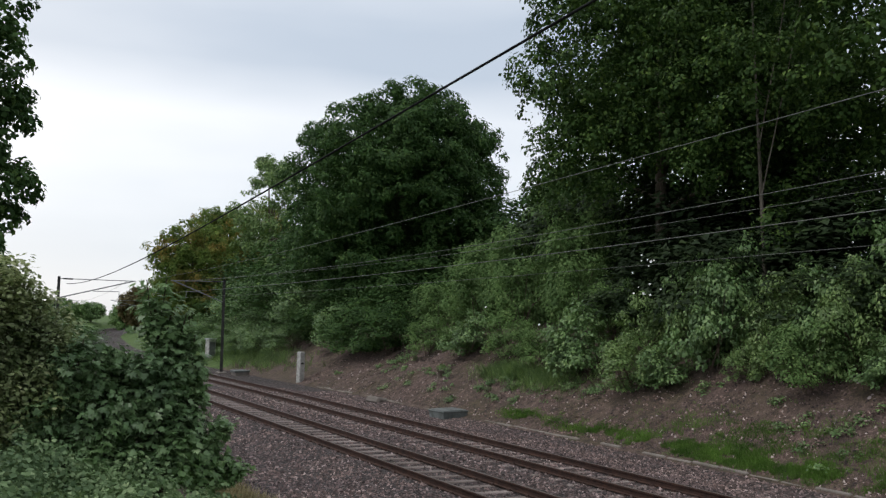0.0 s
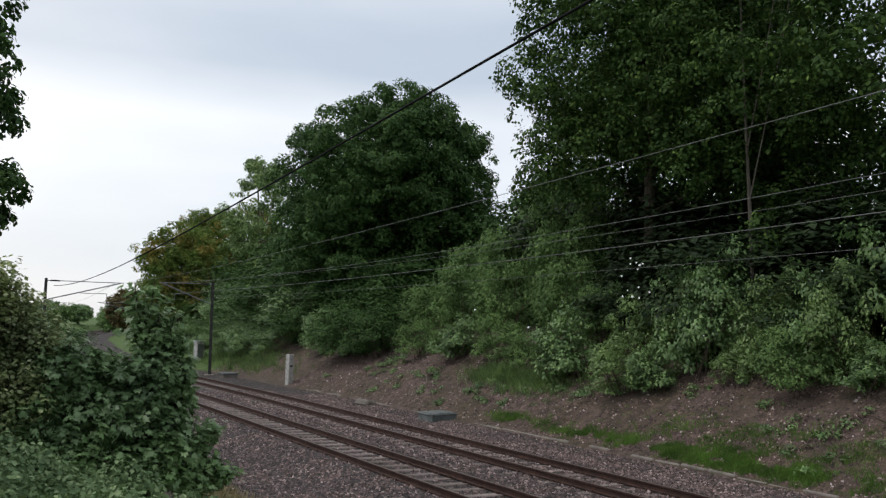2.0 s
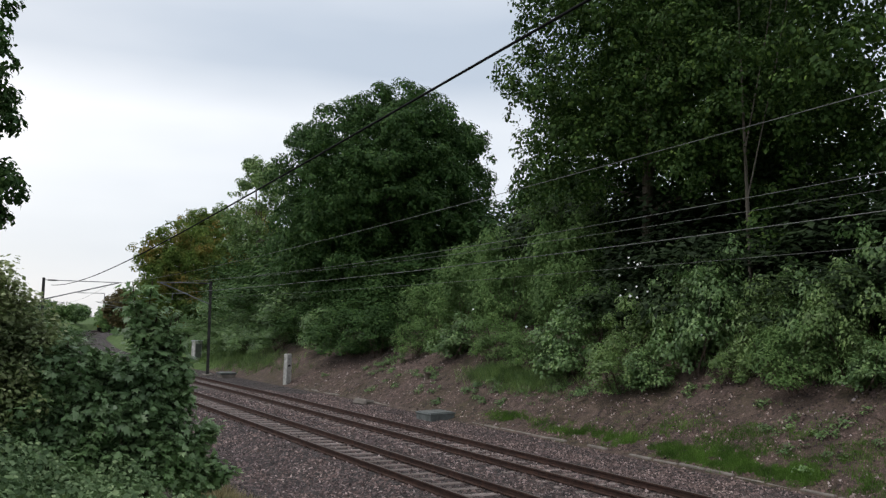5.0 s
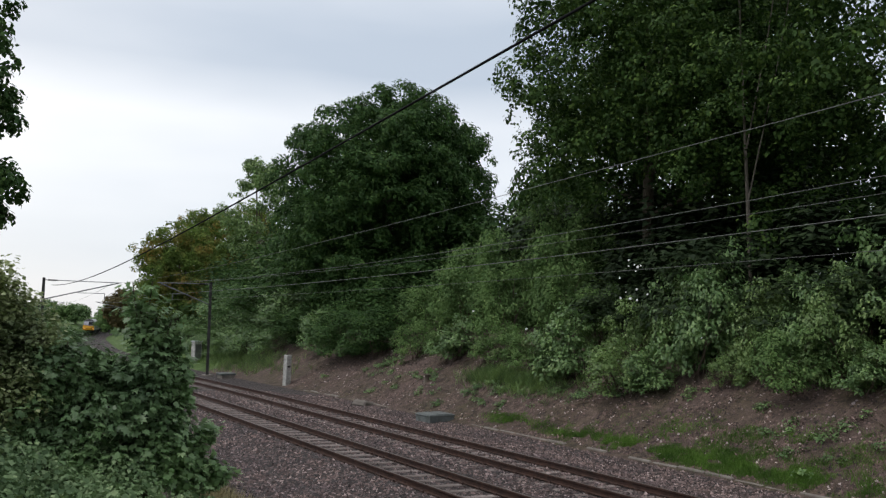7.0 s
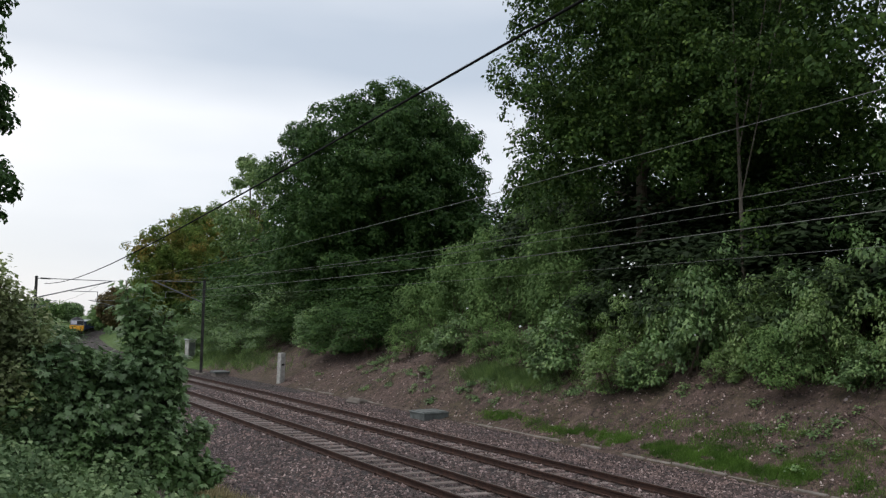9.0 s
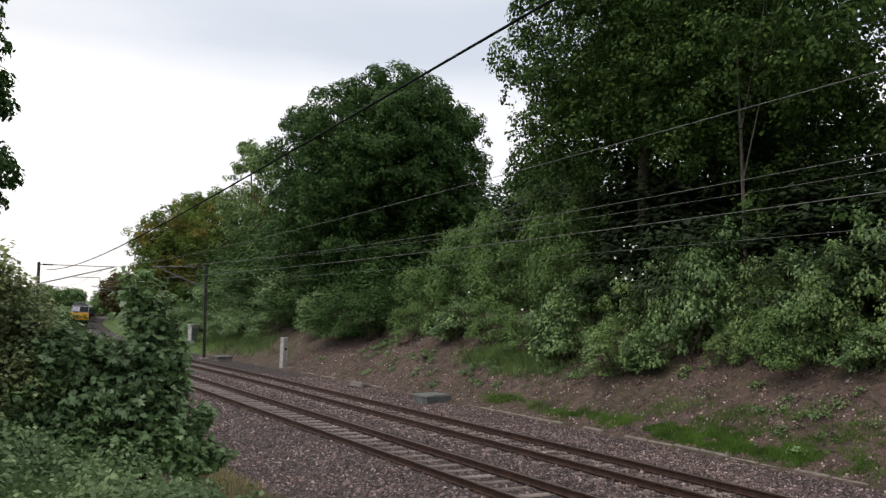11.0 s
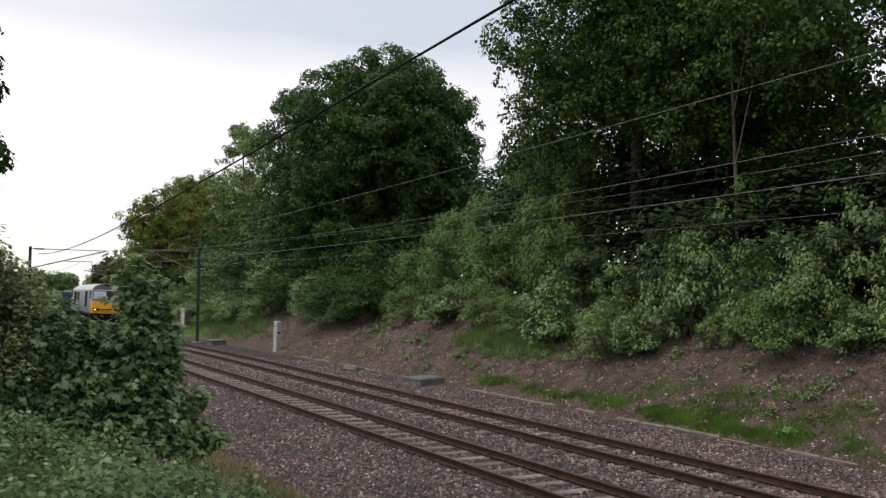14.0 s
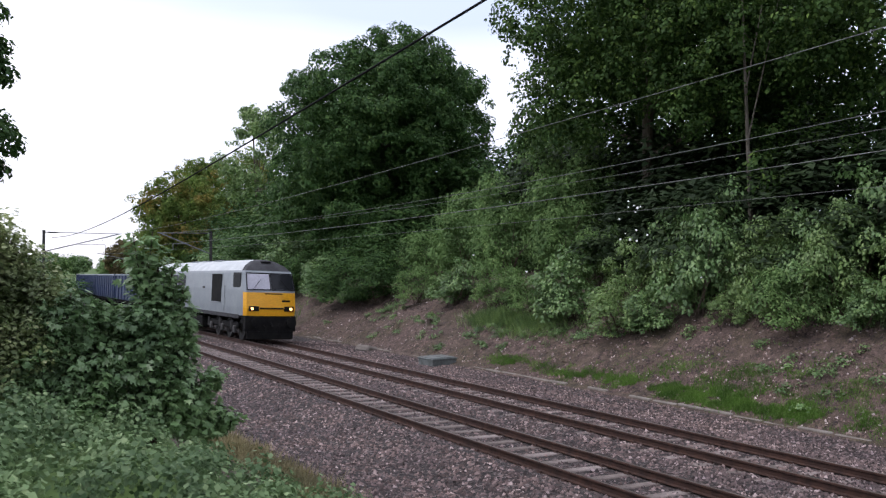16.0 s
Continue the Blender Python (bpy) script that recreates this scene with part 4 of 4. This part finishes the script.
wire("overhead_wire", "thin grey wire beyond the masts", [(10.5, 61.5, 5.95), (12, 100, 5.3), (16, 140, 5.6)], 0.01, WIRE_PALE)
wire("overhead_wire", "thin grey wire beyond the masts", [(5.75, 61.5, 6.0), (9, 100, 5.5), (12.6, 140, 5.7)], 0.01, WIRE_PALE)

# ---- lineside things ----
post = thing("marker_post", "pale weathered concrete post beside the track", "post", at=pose(18.72, 50, ground_z(18.72, 50) - 0.15, 0, 1.0, 20))
bm = box_bm((0.42, 0.34, 2.0), (0, 0, 1.0), 0.03)
for v in bm.verts:
    if v.co.z > 1.5:
        v.co.x *= 0.93
part("shaft", bm, PALE_CONCRETE, post)
part("plate", box_bm((0.2, 0.02, 0.12), (-0.02, -0.18, 1.28), 0.004), DARK_STEEL, post, "small dark plate")

cab = thing("equipment_cabinet", "pale grey lineside equipment cabinet on the bank", "cabinet", at=pose(19.6, 75, ground_z(19.6, 75) - 0.05, 0, 0, 15))
part("body", box_bm((0.7, 0.6, 1.7), (0, 0, 0.95), 0.02), PALE_CONCRETE, cab)
part("lid", box_bm((0.84, 0.72, 0.1), (0, 0, 1.85), 0.02), ROOF_PAINT, cab, "overhanging pale lid")
part("door", box_bm((0.56, 0.02, 1.3), (0, -0.31, 0.95), 0.005), GALV, cab, "weathered grey door")

pit = thing("cable_pit", "low concrete cable pit with a grey-green lid", "pit", at=pose(18.0, 30.5, ground_z(18.0, 30.5) + 0.0, 0, 0, 3))
bm = box_bm((1.2, 1.12, 0.3), (0, 0, 0.1), 0.02)
part("wall", bm, GREENLID, pit)
part("rim", box_bm((1.26, 1.18, 0.06), (0, 0, 0.26), 0.012), GREENLID, pit)
for sx in (-0.29, 0.29):
    part("cover", box_bm((0.54, 1.04, 0.05), (sx, 0, 0.3), 0.01), GREENLID, pit, "lid half with a lifting slot")
slab = thing("concrete_slab", "low dark flat lid beside the mast", "slab", at=pose(17.8, 59.8, ground_z(17.8, 59.8) + 0.05))
part("top", box_bm((1.1, 1.3, 0.14), (0, 0, 0.24), 0.02), GREENLID, slab)
part("base", box_bm((0.95, 1.15, 0.3), (0, 0, 0.05), 0.02), EDGING, slab)
chunk = thing("concrete_block", "dirty broken concrete block at the end of the edging", "block", at=pose(18.0, 37.4, ground_z(18.0, 37.4) - 0.02, 4, 10, 25))
bm = box_bm((0.9, 0.8, 0.34), (0, 0, 0.08), 0.09)
for v in bm.verts:
    v.co += Vector((noise.noise(v.co * 3), noise.noise(v.co * 3 + Vector((5, 0, 0))), 0)) * 0.1
part("block", bm, EDGING, chunk)

stump = thing("tree_stump", "short dark cut tree stump on the bare bank", "stump", at=pose(20.9, 36.2, ground_z(20.9, 36.2) - 0.1, 4, -3, 0))
part("stump_body", tube_bm([(0, 0, 0), (0, 0, 0.12), (0.02, 0, 0.42)], [0.24, 0.17, 0.15], 10), BARK, stump, smooth=True)
part("cut_face", tube_bm([(0.02, 0, 0.42), (0.02, 0, 0.428)], 0.145, 10), TWIG, stump, "brown sawn top")
rnd = random.Random(12)
for i in range(14):
    x, y = rnd.uniform(19.6, 22.0), rnd.uniform(11, 44)
    a, l = rnd.uniform(0, 6.28), rnd.uniform(0.5, 1.3)
    ob = thing("fallen_branch", "thin dead brown branch lying on the bank", "branch", "dead branches on the bank", at=pose(x, y, ground_z(x, y) + 0.03, 0, 0, 0))
    e = (l * math.cos(a), l * math.sin(a))
    h = ground_z(x + e[0], y + e[1]) - ground_z(x, y)
    part("bough", tube_bm([(0, 0, 0), (0.5 * e[0] + 0.08, 0.5 * e[1], 0.5 * h + 0.05), (e[0], e[1], h)], [0.022, 0.016, 0.006], 5), TWIG, ob)
    part("side_twig", tube_bm([(0.5 * e[0] + 0.08, 0.5 * e[1], 0.5 * h + 0.05), (0.7 * e[0] - 0.2 * math.sin(a), 0.7 * e[1] + 0.2 * math.cos(a), 0.7 * h + 0.12)], [0.012, 0.004], 5), TWIG, ob)

edging = thing("concrete_edging", "long pale concrete edging at the foot of the bank", "edging", kind="structure")
me = bpy.data.meshes.new("edging_stone")
bm = box_bm((0.13, 0.94, 0.26), (0, 0, 0), 0.03)
bm.to_mesh(me)
bm.free()
me.materials.append(EDGING)
rnd = random.Random(3)
for i in range(40):
    y = 7.0 + i
    if 28.5 < y < 31.5 or rnd.random() < 0.03:
        continue
    ob = part("edging_stone", me, None, edging)
    ob.matrix_basis = pose(18.5 + rnd.uniform(-0.03, 0.03), y, ground_z(18.5, y) - 0.105 + rnd.uniform(-0.05, 0.03), rnd.uniform(-1, 1), rnd.uniform(-4, 4), rnd.uniform(-1.5, 1.5))


# ---- the train ----
def loco():
    """Six-axle diesel locomotive; its front is at y = 0 and faces -y."""
    ob = thing("locomotive", "pale grey diesel locomotive with a yellow front and lit headlights", "locomotive")
    L = 21.3
    # height, half width, setback of the front
    levels = [(1.27, 1.3, 0.05), (1.65, 1.32, 0.0), (2.4, 1.32, 0.1), (2.5, 1.32, 0.15), (3.34, 1.27, 0.55), (3.45, 1.24, 0.63), (3.7, 1.02, 0.9), (3.92, 0.66, 1.25), (4.02, 0.3, 1.6)]

    def ring(z, w, f, bm):
        pts = [(-w, f + 0.3), (-w + 0.1, f + 0.05), (-w * 0.45, f - 0.03), (w * 0.45, f - 0.03), (w - 0.1, f + 0.05), (w, f + 0.3)]
        full = [(a, b, z) for a, b in pts] + [(a, L - b, z) for a, b in pts[::-1]]
        return [bm.verts.new(p) for p in full]

    names = {"nose": ("yellow warning panel across the front", YELLOW), "cab_surround": ("pale grey windscreen surround", GREY_PAINT), "bodyside": ("pale grey body side", GREY_PAINT),
             "roof": ("whitish curved roof", ROOF_PAINT), "cab_dome": ("dark grey cab roof dome", DOME_PAINT)}
    for nm, half in (("nose", True), ("nose", False), ("cab_surround", True), ("cab_surround", False), ("cab_dome", True), ("cab_dome", False), ("bodyside", None), ("roof", None)):
        lab, mat = names[nm]
        bm = bmesh.new()
        rings = [ring(*lv, bm) for lv in levels]
        for i, (a, b) in enumerate(zip(rings, rings[1:])):
            for j in range(12):
                end = j in (0, 1, 2, 3, 4, 6, 7, 8, 9, 10)
                want = "bodyside" if not end else ("nose" if i < 2 else "cab_surround")
                if i >= 5:
                    want = "cab_dome" if end else "roof"
                if want == nm and half in (None, j < 5):
                    k = (j + 1) % 12
                    bm.faces.new((a[j], a[k], b[k], b[j]))
        if nm == "roof":
            bm.faces.new(rings[-1])
        bmesh.ops.delete(bm, geom=[v for v in bm.verts if not v.link_faces], context="VERTS")
        bmesh.ops.recalc_face_normals(bm, faces=bm.faces)
        part(nm, bm, mat, ob, lab)
    part("floor_pan", box_bm((2.5, L - 0.8, 0.12), (0, L / 2, 1.2)), BLACK, ob)

    def front(z):
        return float(np.interp(z, [lv[0] for lv in levels], [lv[2] for lv in levels]))

    for sx in (-1, 1):
        bm = bmesh.new()
        c = []
        for x, z in ((0.05, 2.56), (1.17, 2.56), (1.13, 3.3), (0.05, 3.3)):
            c.append(bm.verts.new((sx * x, front(z) - 0.05 + (0.03 if x > 1 else 0), z)))
        f = bm.faces.new(c)
        bmesh.ops.recalc_face_normals(bm, faces=bm.faces)
        if f.normal.y > 0:
            f.normal_flip()
        # the left pane is plain pale lilac, the right one dark glass
        ws = part("windscreen", bm, GLASS if sx > 0 else PALE_PANE, ob, "dark sloping windscreen" if sx > 0 else "pale lilac sloping windscreen")
        part("wiper", tube_bm([(sx * 0.9, front(2.56) - 0.08, 2.56), (sx * 0.5, front(3.0) - 0.09, 3.02)], 0.012, 5), BLACK, ws)
        for a, b in (((0.03, 2.53), (1.2, 2.53)), ((0.03, 3.33), (1.16, 3.33)), ((0.03, 2.53), (0.03, 3.33)), ((1.2, 2.53), (1.16, 3.33))):
            part("window_seal", tube_bm([(sx * a[0], front(a[1]) - 0.04, a[1]), (sx * b[0], front(b[1]) - 0.04, b[1])], 0.025, 5), BLACK, ws)
        for end in (0, 1):
            def fy(y):
                return y if not end else L - y
            win = part("side_window", box_bm((0.03, 1.15, 0.68), (sx * 1.305, fy(1.45), 2.95), 0.01), SIDE_GLASS, ob, "dark cab side window")
            part("frame", box_bm((0.02, 1.25, 0.78), (sx * 1.3, fy(1.45), 2.95), 0.01), BLACK, win)
            door = part("cab_door", box_bm((0.03, 1.75, 1.45), (sx * 1.325, fy(4.9), 2.55), 0.01), BLACK, ob, "dark louvred door panel")
            part("door_sill", box_bm((0.05, 1.85, 0.05), (sx * 1.34, fy(4.9), 1.8), 0.01), GREY_PAINT, door)
            part("nameplate", box_bm((0.015, 0.42, 0.1), (sx * 1.33, fy(7.4), 2.55), 0.004), DARK_STEEL, ob, "small dark plate")
            part("handrail", tube_bm([(sx * 1.36, fy(3.3), 1.4), (sx * 1.36, fy(3.3), 2.7)], 0.015, 5), GALV, ob)
            lamp = part("headlight", tube_bm([(sx * 0.97, fy(-0.06), 1.62), (sx * 0.97, fy(0.02), 1.62)], 0.07, 12), LAMP if not end else GLASS, ob, "lit amber-white headlight" if not end else "")
            part("lamp_box", box_bm((0.5, 0.06, 0.24), (sx * 0.88, fy(0.0), 1.62), 0.02), BLACK, lamp, "black lamp housing")
            part("buffer", tube_bm([(sx * 0.87, fy(-0.5), 0.98), (sx * 0.87, fy(-0.44), 0.98), (sx * 0.87, fy(-0.43), 0.98), (sx * 0.87, fy(0.1), 0.98)], [0.24, 0.24, 0.1, 0.12], 12), BLACK, ob, "round black buffer")
        for y0 in (12.4, 14.4):
            g = part("grille", box_bm((0.02, 1.7, 0.8), (sx * 1.325, y0, 2.8), 0.01), DOME_PAINT, ob, "dark air intake grille")
        part("solebar", box_bm((0.06, L - 2.0, 0.2), (sx * 1.28, L / 2, 1.2), 0.01), DOME_PAINT, ob)
        part("fuel_tank_side", box_bm((0.5, 5.4, 0.62), (sx * 0.95, L / 2, 0.62), 0.06), BLACK, ob)
    part("light_band", box_bm((1.2, 0.04, 0.07), (0, -0.04, 1.64), 0.01), BLACK, ob, "black band between the headlights")
    part("number_plate", box_bm((0.42, 0.01, 0.09), (0.72, 0.0, 2.0), 0.002), BLACK, ob)
    part("plate_strip", box_bm((0.9, 0.01, 0.05), (0.1, 0.06, 2.34), 0.002), BLACK, ob)
    for end in (0, 1):
        def fy(y):
            return y if not end else L - y
        part("buffer_beam", box_bm((2.56, 0.3, 0.75), (0, fy(0.2), 0.9), 0.03), BLACK, ob, "black buffer beam")
        part("plough", box_bm((2.3, 0.08, 0.4), (0, fy(0.05), 0.35), 0.03), BLACK, ob)
        part("coupling", tube_bm([(0, fy(-0.35), 0.75), (0, fy(0.1), 0.98)], 0.05, 6), BLACK, ob)
        for sx in (-0.35, 0.35):
            part("brake_pipe", tube_bm([(sx, fy(0.02), 0.85), (sx, fy(-0.15), 0.75), (sx, fy(-0.12), 0.45)], 0.03, 6), BLACK, ob)
        part("horn_grille", box_bm((0.5, 0.3, 0.12), (0, fy(1.2), 3.88), 0.03), BLACK, ob)
    for i, y0 in enumerate((8.0, 10.5, 13.0)):
        part("roof_hatch", box_bm((0.9, 1.6, 0.06), (0, y0, 4.02), 0.02), GREY_PAINT, ob)
    part("exhaust", box_bm((0.35, 0.5, 0.14), (0, 9.2, 4.06), 0.02), BLACK, ob)
    for y0 in (4.0, L - 4.0):
        for sx in (-1, 1):
            fr = part("bogie_frame", box_bm((0.14, 4.9, 0.32), (sx * 1.08, y0, 0.72), 0.05), BLACK, ob, "black bogie side frame")
            for dy in (-2.06, 0, 2.06):
                part("axle_box", box_bm((0.14, 0.34, 0.36), (sx * 1.18, y0 + dy, 0.54), 0.04), DARK_STEEL, fr)
                part("spring", tube_bm([(sx * 1.15, y0 + dy + 0.55, 0.5), (sx * 1.15, y0 + dy + 0.55, 0.95)], 0.09, 8), DARK_STEEL, fr)
        for dy in (-2.06, 0, 2.06):
            wheelset(ob, y0 + dy, 0.53)
    return ob


WHEELS = []


def wheelset(ob, y, r):
    bm = tube_bm([(-0.7, 0, 0), (0.7, 0, 0)], 0.09, 8)
    for sx in (-1, 1):
        tube_bm([(sx * 0.69, 0, 0), (sx * 0.72, 0, 0), (sx * 0.721, 0, 0), (sx * 0.82, 0, 0)], [r + 0.03, r + 0.03, r, r], 24, bm)
    w = part("wheelset", bm, DARK_STEEL, ob, "worn steel wheels on an axle")
    w.location = (0, y, r + 0.003)
    WHEELS.append((w, y, r))


def wagon(label):
    """High-sided box wagon, 14 m long, its front end at y = 0."""
    ob = thing("freight_wagon", label, "wagon", "blue wagons behind the locomotive")
    L = 13.6
    bm = box_bm((2.7, L, 2.0), (0, L / 2, 2.18), 0.03)
    part("box_body", bm, BLUE_PAINT, ob, "dark blue ribbed steel box")
    for sx in (-1, 1):
        part("top_rail", box_bm((0.12, L + 0.06, 0.12), (sx * 1.33, L / 2, 3.2), 0.02), GREY_PAINT, ob, "pale grey top rail")
        for i in range(10):
            part("rib", box_bm((0.09, 0.14, 1.9), (sx * 1.38, 0.5 + i * (L - 1) / 9, 2.18), 0.015), BLUE_PAINT, ob)
        part("underframe", box_bm((0.16, L, 0.25), (sx * 1.15, L / 2, 1.08), 0.02), BLACK, ob)
        part("buffer", tube_bm([(sx * 0.87, -0.45, 1.0), (sx * 0.87, -0.38, 1.0), (sx * 0.87, -0.37, 1.0), (sx * 0.87, 0.1, 1.0)], [0.22, 0.22, 0.09, 0.1], 10), BLACK, ob)
    part("cover", box_bm((2.5, L - 0.2, 0.1), (0, L / 2, 3.16), 0.03), GREY_PAINT, ob, "grey top cover")
    for y0 in (2.3, L - 2.3):
        part("bogie", box_bm((2.2, 2.4, 0.3), (0, y0, 0.62), 0.05), BLACK, ob, "black bogie")
        for dy in (-0.9, 0.9):
            wheelset(ob, y0 + dy, 0.46)
    return ob


LOCO = loco()
WAGONS = [wagon("dark blue high-sided freight wagon with a grey top rail")]
for i in range(5):
    WAGONS.append(copy_thing(WAGONS[0], Matrix.Identity(4)))


def front_at(t):
    """Where along the line the locomotive's front is at t seconds."""
    return float(np.interp(t, [0, 9, 11.5, 12.5, 13, 13.5, 14, 14.5, 15, 15.5, 16], [375, 185, 133, 112, 101.3, 91.2, 81.4, 71.5, 61.4, 50.3, 38.9]))


def train_pose(y, length):
    a, b = on_track(FAR_X, y, 0, 0), on_track(FAR_X, y + length * 0.98, 0, 0)
    return Matrix.Translation(a) @ Euler((math.atan2(b.z - a.z, length), CANT, -math.atan2(b.x - a.x, b.y - a.y))).to_matrix().to_4x4()


def motions():
    times = [0.5 * i for i in range(33)]
    walk(LOCO, [(t, train_pose(front_at(t), 21.3)) for t in times])
    turns = [0.0] + [13.5 + k / 30 for k in range(76)]
    for w, y, r in WHEELS[:6]:
        base = Matrix.Translation((0, y, r + 0.003))
        walk(w, [(t, base @ Matrix.Rotation((front_at(max(t, 13.5)) / r) % (2 * math.pi), 4, "X")) for t in turns])
    for i, w in enumerate(WAGONS):
        walk(w, [(t, train_pose(front_at(t) + 22.2 + 14.5 * i, 13.6)) for t in times])


motions()
